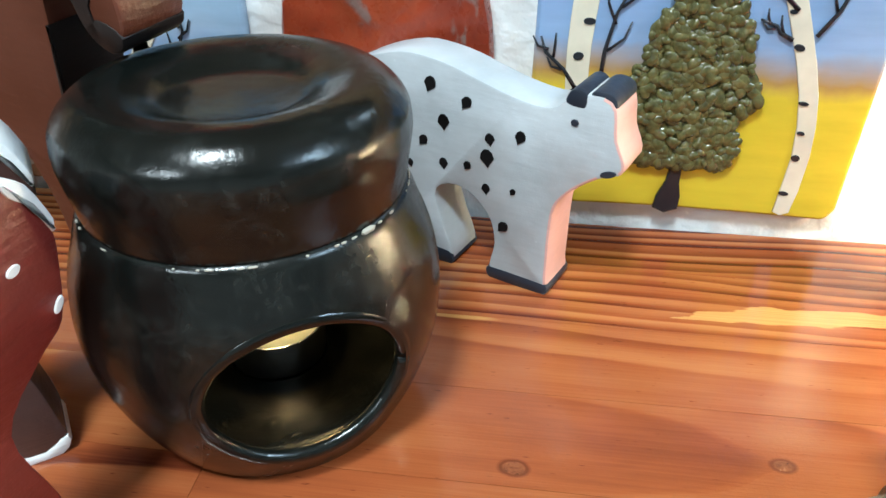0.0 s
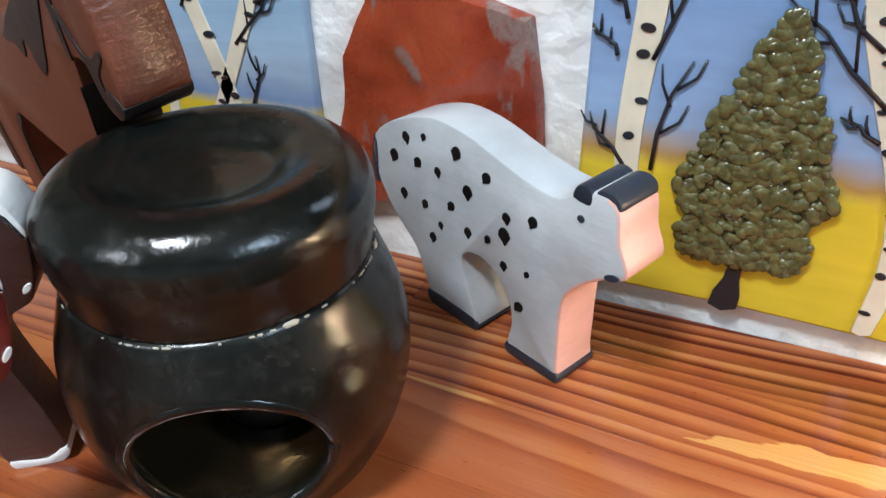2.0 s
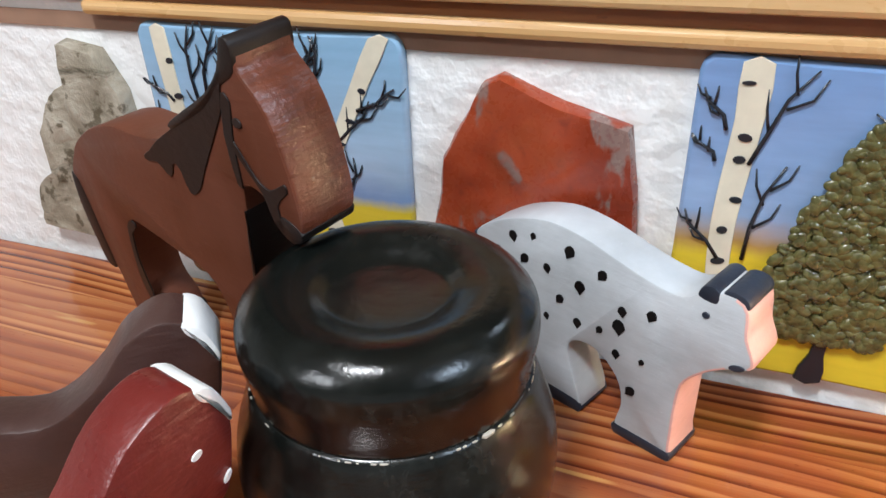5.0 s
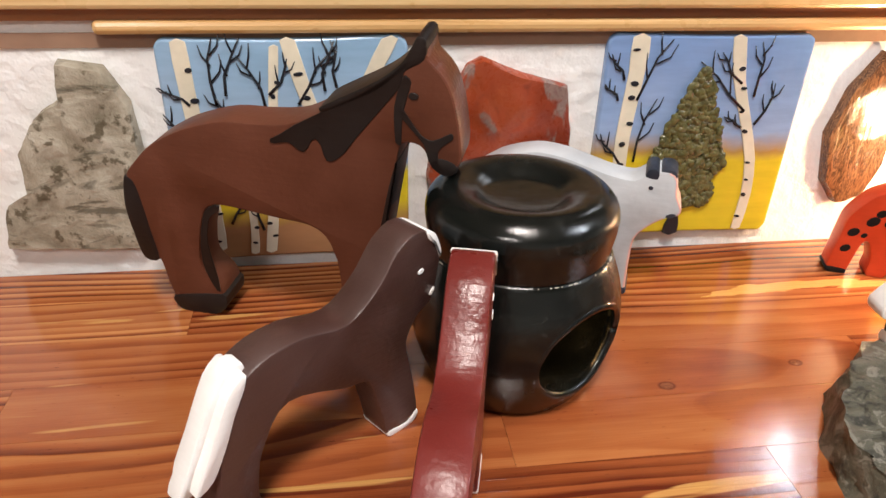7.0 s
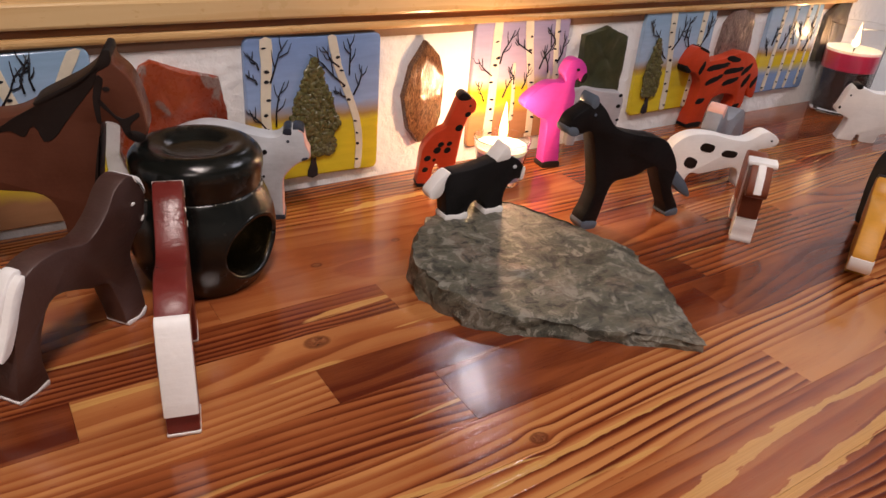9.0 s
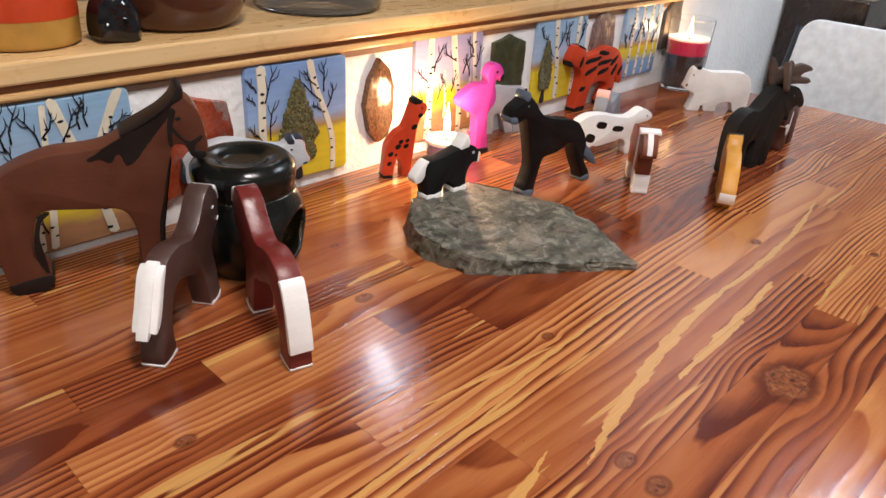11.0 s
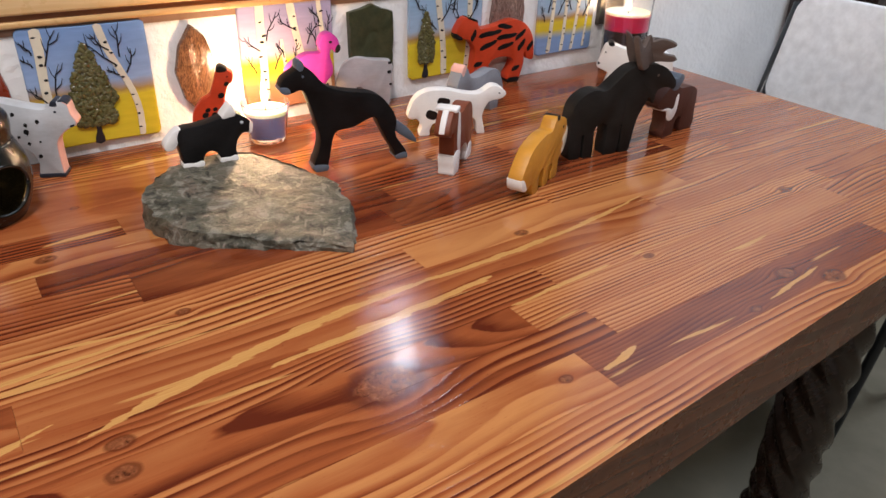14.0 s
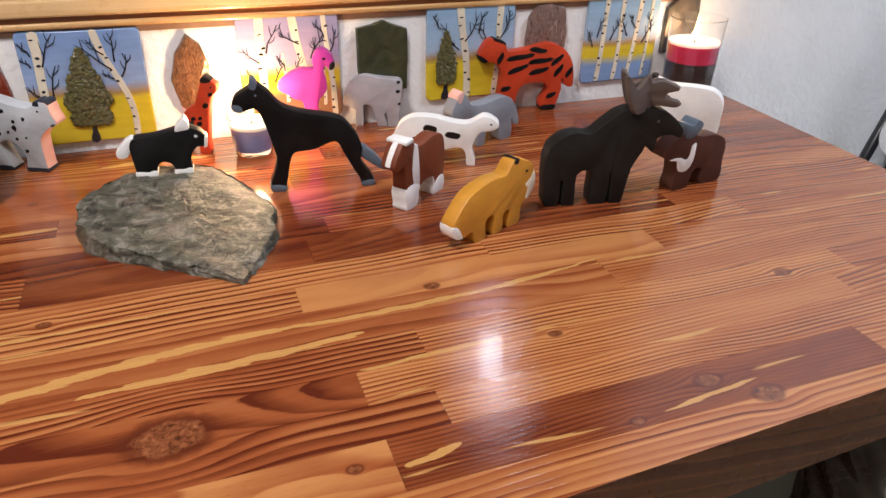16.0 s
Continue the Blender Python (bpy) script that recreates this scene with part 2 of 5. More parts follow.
        inside.node.use_clamp = True
        pale = k.math("MAXIMUM", pale, inside)
    sap = k.ramp(fib, (0.3, (0.47, 0.235, 0.070)), (0.7, (0.60, 0.33, 0.105)))
    c = k.mix(k.math("MULTIPLY", pale, 0.92), c, sap)
    crack = k.ramp(k.noise(k.coords((1, 1, 1), seeded=False), 170, 5, 0.7, 0.8), (0.34, (0.05, 0.014, 0.007)), (0.46, (0.17, 0.052, 0.020)), (0.62, (0.26, 0.085, 0.032)), (0.74, (0.40, 0.20, 0.10)))
    c = k.mix(k.math("MULTIPLY", rim_at, 0.7), c, (0.085, 0.018, 0.008))
    c = k.mix(k.math("MULTIPLY", heart_at, 0.95), c, crack)
    rgh = k.ramp(k.noise(k.coords((30, 90, 30)), 1, 4), (0.3, 0.055), (0.75, 0.125))
    relief = k.mix(0.4, tooth, fib)
    n = k.bump(k.noise(k.coords((9, 26, 9)), 5, 3), 0.08, 0.0012, k.bump(relief, 0.20, 0.0006))
    n = k.bump(k.noise(k.coords((1, 1, 1)), 700, 3), 0.12, 0.0005, n)
    return k.done(c, rgh, n, Coat_Weight=0.15, Coat_Roughness=0.045)


def stone(name, a, b, c, scale=60, rough=0.6, veins=None, relief=0.6, vein_width=0.03):
    k = Nodes(name)
    v = k.coords()
    n1, n2 = k.noise(v, scale * 0.5, 6, 0.62, 0.6), k.noise(v, scale * 3, 5, 0.6)
    col = k.ramp(n1, (0.3, a), (0.5, b), (0.7, c))
    col = k.mix(k.ramp(n2, (0.5, 0.0), (0.75, 0.55)), col, a)
    if veins:
        w = k.math("ABSOLUTE", k.math("SUBTRACT", k.noise(v, scale * 0.45, 4, 0.6, 1.6), 0.5))
        col = k.mix(k.ramp(w, (0.0, 0.75), (vein_width, 0.0)), col, veins)
    return k.done(col, rough, k.bump(k.mix(0.5, n1, n2), relief, 0.003))


def banded(name, a, b, axis=(30, 30, 8), rough=0.3):
    k = Nodes(name)
    n1 = k.noise(k.coords(axis), 6, 5, 0.6, 1.2)
    n2 = k.noise(k.coords((40, 40, 40)), 5, 4)
    c = k.ramp(n1, (0.36, a), (0.48, b), (0.55, a), (0.66, tuple(min(1, x * 1.4) for x in b)))
    return k.done(k.mix(0.25, c, k.ramp(n2, (0.3, a), (0.7, b))), rough, k.bump(n1, 0.4, 0.002))


def glass(name, col=(1, 1, 1), rough=0.02):
    k = Nodes(name)
    return k.done(col, rough, Transmission_Weight=1.0, IOR=1.45)


def glazed_sky(name, sky, sky2, band, ground, foot, h, low=0.14):
    """A glaze painted in soft horizontal zones on a tile of height h."""
    k = Nodes(name)
    tc, sep = k.n("TexCoord"), k.n("SeparateXYZ")
    k.l(tc.outputs["Object"], sep.inputs[0])
    wob = k.noise(k.coords((1, 1, 1)), 34, 4, 0.6)
    z = k.math("ADD", k.math("DIVIDE", sep.outputs[2], h), k.math("MULTIPLY", k.math("SUBTRACT", wob, 0.5), 0.09))
    c = k.ramp(z, (low - 0.11, foot), (low, ground), (0.40, ground), (0.45, band), (0.54, sky2), (0.95, sky))
    brush = k.noise(k.coords((25, 25, 160)), 1, 4)
    c = k.mix(0.22, c, k.mix(1.0, c, k.ramp(brush, (0.3, 0.45), (0.7, 1.0)), "MULTIPLY"))
    return k.done(c, k.ramp(wob, (0.3, 0.12), (0.7, 0.26)), k.bump(k.noise(k.coords((1, 1, 1)), 60, 2), 0.25, 0.0018), Coat_Weight=0.4)


PLASTER = plaster()
KNOTS = ((0.172, -0.315, 0.020), (-0.024, -0.267, 0.006), (-0.029, -0.298, 0.007), (-0.190, -0.329, 0.008), (-0.257, -0.026, 0.005), (0.655, -0.422, 0.009),
         (0.616, -0.392, 0.008), (0.529, -0.416, 0.004), (0.436, -0.174, 0.005), (0.520, -0.289, 0.004), (0.812, -0.267, 0.006), (-0.023, 0.044, 0.006),
         (0.118, 0.168, 0.0026), (0.066, -0.125, 0.004), (0.300, -0.392, 0.004), (0.026, 0.155, 0.003))
STREAKS = ((-0.33, -0.06, -0.262, -0.248, -0.221, 0.0062), (-0.05, 0.30, -0.250, -0.213, -0.200, 0.0062), (0.22, 0.64, -0.197, -0.201, -0.176, 0.0040), (0.10, 0.35, -0.246, -0.239, -0.231, 0.0058),
           (0.555, 0.66, -0.414, -0.408, -0.403, 0.0026), (0.09, 0.25, 0.247, 0.256, 0.250, 0.0060), (0.33, 0.47, -0.285, -0.281, -0.279, 0.0030),
           (0.335, 0.385, -0.402, -0.398, -0.392, 0.0040), (-0.10, 0.06, -0.118, -0.128, -0.140, 0.0022), (-0.36, 0.20, -0.166, -0.150, -0.139, 0.0030), (-0.36, 0.02, -0.180, -0.168, -0.155, 0.0024))
WOOD_LIGHT, WOOD_MID, WOOD_DARK = (0.49, 0.205, 0.068), (0.285, 0.076, 0.023), (0.095, 0.017, 0.007)
TABLE = table_wood(KNOTS, STREAKS)
# the table's varnished wood again, darkened for the shade on its front face
EDGE = varnished("shaded_table_edge", (0.26, 0.090, 0.032), (0.17, 0.050, 0.017), (0.075, 0.018, 0.008), 1.0, 0.25)
PINE = varnished("pale_pine", (0.72, 0.50, 0.25), (0.62, 0.38, 0.16), (0.48, 0.26, 0.09), 0.8, 0.3)
STAIN = varnished("orange_stained_pine", (0.42, 0.19, 0.06), (0.32, 0.12, 0.035), (0.2, 0.065, 0.02), 0.8, 0.35)
# brown that stands in for the shadow under the ledge
UMBER = plain("umber_ledge_shadow", (0.30, 0.18, 0.12), 0.6)
FLOOR = stone("beige_screed", (0.14, 0.126, 0.084), (0.175, 0.158, 0.108), (0.22, 0.196, 0.14), 6, 0.5, relief=0.1)
CEIL = plain("ceiling_white", (0.78, 0.77, 0.74), 0.8)
DARKWOOD = varnished("dark_turned_wood", (0.035, 0.016, 0.01), (0.02, 0.009, 0.006), (0.01, 0.005, 0.004), 1.0, 0.22)
WHITE = paint("white_paint", (0.86, 0.855, 0.84), vary=0.08)
BLACK = paint("black_paint", (0.006, 0.0055, 0.006), 0.5, 0.3, sheen=0.18)
BONE = plain("cream_glaze", (0.72, 0.66, 0.52), 0.2)
INK = plain("black_glaze_line", (0.018, 0.02, 0.026), 0.25)


# ---- geometry helpers ----
def part(name, bm, material, parent=None, label="", smooth=None):
    """Links a bmesh as one mesh object, under a thing or a part."""
    me = bpy.data.meshes.new(name)
    bm.normal_update()
    bm.to_mesh(me)
    bm.free()
    for m in (material if isinstance(material, (list, tuple)) else [material]):
        me.materials.append(m)
    if smooth is not None:
        me.shade_smooth()
        if smooth < 180:
            me.set_sharp_from_angle(angle=radians(smooth))
    ob = new(name, me)
    if parent:
        ob.parent = parent
    return tagged(ob, label) if label else ob


def thing(name, m, label, category, group="", kind=""):
    ob = new(name)
    ob.empty_display_size = 0.02
    ob.matrix_world = m
    return tagged(ob, label, category, group, kind)


def box(size, centre=(0, 0, 0), bevel=0.0, seg=2):
    bm = bmesh.new()
    bmesh.ops.create_cube(bm, size=1.0, matrix=Matrix.Translation(centre) @ Matrix.Diagonal((*size, 1)))
    if bevel:
        bmesh.ops.bevel(bm, geom=bm.edges[:], offset=bevel, segments=seg, profile=0.5, affect="EDGES")
    return bm


def curve_points(pts, steps=4, closed=True):
    """A smooth line through the points; its tangents are held to the shorter neighbour, so that it does not overshoot."""
    pts = [Vector(p) for p in pts]
    n, tan, out = len(pts), [], []
    for i, p in enumerate(pts):
        a, c = (pts[i - 1], pts[(i + 1) % n]) if closed else (pts[max(i - 1, 0)], pts[min(i + 1, n - 1)])
        d = c - a
        tan.append(d.normalized() * min((p - a).length or 9, (c - p).length or 9) if d.length > 1e-9 else d)
    for i in range(n if closed else n - 1):
        p, q, m0, m1 = pts[i], pts[(i + 1) % n], tan[i], tan[(i + 1) % n]
        for s in range(steps):
            t = s / steps
            out.append(p * (2 * t ** 3 - 3 * t * t + 1) + m0 * (t ** 3 - 2 * t * t + t) + q * (3 * t * t - 2 * t ** 3) + m1 * (t ** 3 - t * t))
    if not closed:
        out.append(pts[-1])
    return out


def slab(outline, thick, front=0.0, bevel=0.0012, steps=4, cm=0.01, edge_rule=None, wobble=0.0):
    """A board sawn along an outline in the xz plane, in centimetres; its front lies at y = front and it is thick metres deep."""
    pts = [v * cm for v in (curve_points(outline, steps) if steps > 1 else [Vector(p) for p in outline])]
    clean = [pts[0]]
    for v in pts[1:]:
        if (v - clean[-1]).length > 0.0004:
            clean.append(v)
    if (clean[0] - clean[-1]).length < 0.0004:
        clean.pop()
    if sum(a.x * b.y - b.x * a.y for a, b in zip(clean, clean[1:] + clean[:1])) < 0:
        clean.reverse()
    bm = bmesh.new()
    rows = []
    n = len(clean)
    nrm = []
    for i in range(n):
        d = clean[(i + 1) % n] - clean[i - 1]
        nrm.append(Vector((d.y, -d.x)).normalized() if d.length else Vector((0, 0)))
    bevel = min(bevel, thick * 0.4)
    for y, inset in ((front, bevel), (front + bevel * 0.3, bevel * 0.3), (front + bevel, 0), (front + thick - bevel, 0),
                     (front + thick - bevel * 0.3, bevel * 0.3), (front + thick, bevel)):
        rows.append([bm.verts.new((p.x - q.x * inset + wobble * noise.noise((p.x * 90, y * 90, p.y * 90)),
                                   y, p.y - q.y * inset)) for p, q in zip(clean, nrm)])
    bm.faces.new(rows[0])
    bm.faces.new(rows[-1][::-1])
    for a, b in zip(rows, rows[1:]):
        for i in range(n):
            j = (i + 1) % n
            f = bm.faces.new((a[j], a[i], b[i], b[j]))
            f.smooth = True
            if edge_rule:
                mid = (clean[i] + clean[j]) / 2 / cm
                f.material_index = edge_rule(mid.x, mid.y, nrm[i].x, nrm[i].y)
    bmesh.ops.recalc_face_normals(bm, faces=bm.faces[:])
    return bm


def dab(u, z, w, h, tilt=0.0, point=0.0):
    """A brush dab as an outline: an oval that may run to a point."""
    out = []
    for i in range(10):
        a = i / 10 * math.tau
        x, y = math.cos(a) * w / 2, math.sin(a) * h / 2
        if math.sin(a) > 0:
            x *= 1 - point * math.sin(a)
        c, s = math.cos(radians(tilt)), math.sin(radians(tilt))
        out.append((u + x * c - y * s, z + x * s + y * c))
    return out


def tube(path, radii, seg=8):
    """A round tube along points, with a radius at each."""
    bm = bmesh.new()
    path = [Vector(p) for p in path]
    rings = []
    for i, p in enumerate(path):
        d = (path[min(i + 1, len(path) - 1)] - path[max(i - 1, 0)]).normalized()
        a = d.orthogonal().normalized() if abs(d.y) > 0.9 else d.cross(Vector((0, 1, 0))).normalized()
        b = d.cross(a)
        r = radii[i] if isinstance(radii, (list, tuple)) else radii
        rings.append([bm.verts.new(p + (a * math.cos(k / seg * math.tau) + b * math.sin(k / seg * math.tau)) * r) for k in range(seg)])
    for a, b in zip(rings, rings[1:]):
        for k in range(seg):
            bm.faces.new((a[k], a[(k + 1) % seg], b[(k + 1) % seg], b[k])).smooth = True
    bm.faces.new(rings[0][::-1]), bm.faces.new(rings[-1])
    bmesh.ops.recalc_face_normals(bm, faces=bm.faces[:])
    return bm


def lathe(profile, seg=64, steps=4, closed=False, twist=None):
    """A turned shape round z; profile: radius and height."""
    pts = curve_points(profile, steps, closed) if steps > 1 else [Vector(p) for p in profile]
    bm = bmesh.new()
    rings = []
    for p in pts:
        r = max(p.x, 0.00005)
        rings.append([bm.verts.new((r * math.cos(k / seg * math.tau) * (twist(k / seg, p.y) if twist else 1),
                                    r * math.sin(k / seg * math.tau) * (twist(k / seg, p.y) if twist else 1), p.y)) for k in range(seg)])
    pairs = list(zip(rings, rings[1:])) + ([(rings[-1], rings[0])] if closed else [])
    for a, b in pairs:
        for k in range(seg):
            bm.faces.new((a[k], a[(k + 1) % seg], b[(k + 1) % seg], b[k])).smooth = True
    if not closed:
        bm.faces.new(rings[0][::-1]), bm.faces.new(rings[-1])
    bmesh.ops.recalc_face_normals(bm, faces=bm.faces[:])
    return bm


def rough_slab(outline, depth, seed, rings=7, bulge=0.0, amp=0.0015, steps=3, edge=0.25, straight=False):
    """A broken stone: outline in the xz plane in metres, back at y = 0, front towards -y with an uneven face."""
    pts = curve_points(outline, steps)
    if straight:
        ring = [Vector(p) for p in outline]
        pts = [a.lerp(b, s / steps) for a, b in zip(ring, ring[1:] + ring[:1]) for s in range(steps)]
    c = sum(pts, Vector((0, 0))) / len(pts)
    bm = bmesh.new()
    rows = []

    def spot(p, y):
        q = Vector((p.x * 60 + seed, p.y * 60, y * 60 + seed))
        w = noise.noise_vector(q) * amp + noise.noise_vector(q * 3.1) * amp * 0.5
        return bm.verts.new((p.x + w.x, y + w.y, p.y + w.z))
    rows.append([bm.verts.new((p.x, 0, p.y)) for p in pts])
    rows.append([spot(p, -depth * 0.6) for p in pts])
    for i in range(rings):
        k = 1 - edge * 0.12 if i == 0 else 1 - i / rings
        d = depth * (0.97 if i == 0 else 1 + bulge * (1 - k * k))
        rows.append([spot(c + (p - c) * k, -d) for p in pts])
    tip = spot(c, -depth * (1 + bulge))
    n = len(pts)
    for a, b in zip(rows, rows[1:]):
        for i in range(n):
            bm.faces.new((a[i], a[(i + 1) % n], b[(i + 1) % n], b[i])).smooth = True
    for i in range(n):
        bm.faces.new((rows[-1][i], rows[-1][(i + 1) % n], tip)).smooth = True
    bm.faces.new(rows[0][::-1])
    bmesh.ops.recalc_face_normals(bm, faces=bm.faces[:])
    return bm


# ---- structure ----
def structure(name, bm, material, label, smooth=None):
    return tagged(part(name, bm, material, None, label, smooth), kind="structure")


structure("floor", box((7, 7, 0.1), (0.6, 0.3, -0.05)), FLOOR, "beige smooth concrete floor")
structure("ceiling", box((7, 7, 0.1), (0.6, 0.3, 2.45)), CEIL, "white painted ceiling")
structure("wall_back_low", box((3.7, 0.1, 0.945), (-0.72, WALL + 0.05, 0.4725)), PLASTER, "low white rough-plastered wall behind the table")
structure("wall_back_right", box((2.97, 0.1, 2.4), (2.615, WALL + 0.05, 1.2)), PLASTER, "white rough-plastered wall beside the table")
structure("wall_back_left", box((0.4, 0.1, 1.45), (-2.4, WALL + 0.05, 1.675)), PLASTER, "white plastered wall end")
structure("wall_far", box((7, 0.1, 2.4), (0.6, 3.75, 1.2)), CEIL, "white wall of the room beyond")
structure("wall_west", box((0.1, 7, 2.4), (-2.85, 0.3, 1.2)), CEIL, "white painted side wall")
structure("wall_east", box((0.1, 7, 2.4), (4.05, 0.3, 1.2)), CEIL, "white painted side wall")
structure("wall_south", box((7, 0.1, 2.4), (0.6, -3.15, 1.2)), CEIL, "white painted wall")

# ledge on the low wall: plank, stained strip, pale moulding, brown band for its shadow
LEDGE_R = 1.125
ledge = thing("ledge", pose(0, 0, 0), "pale varnished pine ledge along the low wall", "ledge", kind="structure")
part("plank", box((LEDGE_R + 2.4, 0.30, 0.0225), ((LEDGE_R - 2.4) / 2, 0.314 + 0.15, 0.9615), 0.003), PINE, ledge)
part("stained_strip", box((LEDGE_R + 2.4, 0.03, 0.0085), ((LEDGE_R - 2.4) / 2, 0.3225 + 0.015, 0.9466)), STAIN, ledge, "orange-brown stained strip")
part("moulding", box((LEDGE_R + 0.315, 0.03, 0.0085), ((LEDGE_R - 0.315) / 2, 0.3175 + 0.015, 0.9385), 0.003), PINE, ledge, "rounded pale moulding")
# thin strip on the plaster, coloured as the shadow that the ledge throws
part("brown_edge", box((LEDGE_R + 2.4, 0.01, 0.0095), ((LEDGE_R - 2.4) / 2, 0.3255 + 0.005, 0.9295)), UMBER, ledge, "brown band painted in as shadow of the ledge")

# ---- table ----
X0, X1, Y0, Y1 = -0.78, 1.17, -0.490, 0.323
table = thing("table", pose(0, 0, 0), "large glossy reddish softwood table against the wall", "table")
part("core", box((X1 - X0 - 0.006, Y1 - Y0 - 0.09, 0.050), ((X0 + X1) / 2, (Y0 + Y1) / 2 + 0.045, TT - 0.016 - 0.0275)), STAIN, table)


def barley(k, z):
    return 1 + 0.09 * math.sin(6 * (k * math.tau) + z * 95) * (1 if 0.16 < z < 0.64 else 0.0)


LEG = lathe([(0.040, 0), (0.046, 0.02), (0.034, 0.05), (0.044, 0.08), (0.054, 0.10), (0.042, 0.125), (0.048, 0.15), (0.044, 0.17), (0.046, 0.26),
             (0.047, 0.40), (0.048, 0.52), (0.048, 0.63), (0.054, 0.645), (0.054, 0.66)], 72, 16, twist=barley)
leg_mesh = part("leg", LEG, DARKWOOD, table, "dark turned barley-twist leg", 180)
leg_mesh.location = (0.945, -0.335, 0.03)
for lx, ly in ((0.93, 0.19), (-0.62, -0.335), (-0.62, 0.19)):
    o = leg_mesh.copy()
    scene.collection.objects.link(o)
    o.location = (lx, ly, 0.03)
for o in [o for o in table.children if o.name.startswith("leg")]:
    f = part("foot", lathe([(0.03, 0), (0.036, 0.006), (0.038, 0.02), (0.034, 0.032)], 24, 2), DARKWOOD, table, smooth=180)
    f.location = (o.location.x, o.location.y, 0)

# ---- wall tiles with painted birches ----
SKY = {"blue": ((0.28, 0.46, 0.66), (0.38, 0.50, 0.66)), "violet": ((0.36, 0.33, 0.52), (0.48, 0.40, 0.52)), "dusk": ((0.20, 0.34, 0.62), (0.30, 0.42, 0.66))}
YELLOW, OCHRE, CLAY, BLUE = (0.72, 0.55, 0.03), (0.45, 0.27, 0.08), (0.42, 0.21, 0.10), (0.22, 0.34, 0.58)


def fir_material():
    k = Nodes("olive_relief_glaze")
    v = k.coords()
    n1 = k.noise(v, 220, 3)
    c = k.ramp(n1, (0.3, (0.045, 0.046, 0.014)), (0.7, (0.14, 0.132, 0.044)))
    return k.done(c, 0.18, k.bump(n1, 0.6, 0.0015), Coat_Weight=0.6)


FIR = fir_material()


def birch(tile, x0, x1, w0, w1, z0, z1, rnd, bend=0.0):
    """A pale trunk with its dark marks."""
    mid = []
    for i in range(6):
        t = i / 5
        mid.append((x0 + (x1 - x0) * t + bend * math.sin(t * 5.0), z0 + (z1 - z0) * t, w0 + (w1 - w0) * t))
    outline = [(x - w / 2, z) for x, z, w in mid] + [(x + w / 2, z) for x, z, w in mid[::-1]]
    trunk = part("trunk", slab(outline, 0.0012, -0.0010, 0.0004, 2), BONE, tile)
    for i in range(int((z1 - z0) / 2.0) + 1):
        t = (i + rnd.uniform(0.2, 0.8)) / ((z1 - z0) / 2.0 + 1)
        x = x0 + (x1 - x0) * t + bend * math.sin(t * 5.0) + rnd.choice((-0.3, 0.0, 0.3)) * w0
        z = z0 + (z1 - z0) * t
        if z0 + 0.2 < z < z1 - 0.2:
            part("bark_mark", slab(dab(x, z, rnd.uniform(0.5, 0.9) * w0 * 0.8, rnd.uniform(0.2, 0.4), rnd.uniform(-15, 15)), 0.0010, -0.0016, 0.0003, 1), INK, trunk)


def twig(tile, x, z, lean, length, rnd, side):
    """A forked black branch with a couple of shoots."""
    d = radians(lean)
    path = [(x + math.sin(d) * length * t + 0.22 * math.sin(t * 6 + x), z + math.cos(d) * length * t) for t in (0, 0.35, 0.7, 1)]
    bm = tube([(a / 100, -0.0009, b / 100) for a, b in path], [0.0011, 0.00095, 0.00075, 0.00045], 6)
    for t, s in ((0.35, side), (0.6, -side), (0.75, side)):
        a, b = x + math.sin(d) * length * t, z + math.cos(d) * length * t
        e = d + radians(38 * s)
        l2 = length * rnd.uniform(0.3, 0.45)
        other = tube([(a / 100, -0.0009, b / 100), ((a + math.sin(e) * l2 * 0.55) / 100, -0.0009, (b + math.cos(e) * l2 * 0.55) / 100),
                      ((a + math.sin(e * 0.7) * l2) / 100, -0.0009, (b + math.cos(e * 0.7) * l2) / 100)], [0.0007, 0.0006, 0.00035], 6)
        me = bpy.data.meshes.new("shoot")
        other.to_mesh(me), other.free()
        bm.from_mesh(me)
        bpy.data.meshes.remove(me)
    part("branch", bm, INK, tile)


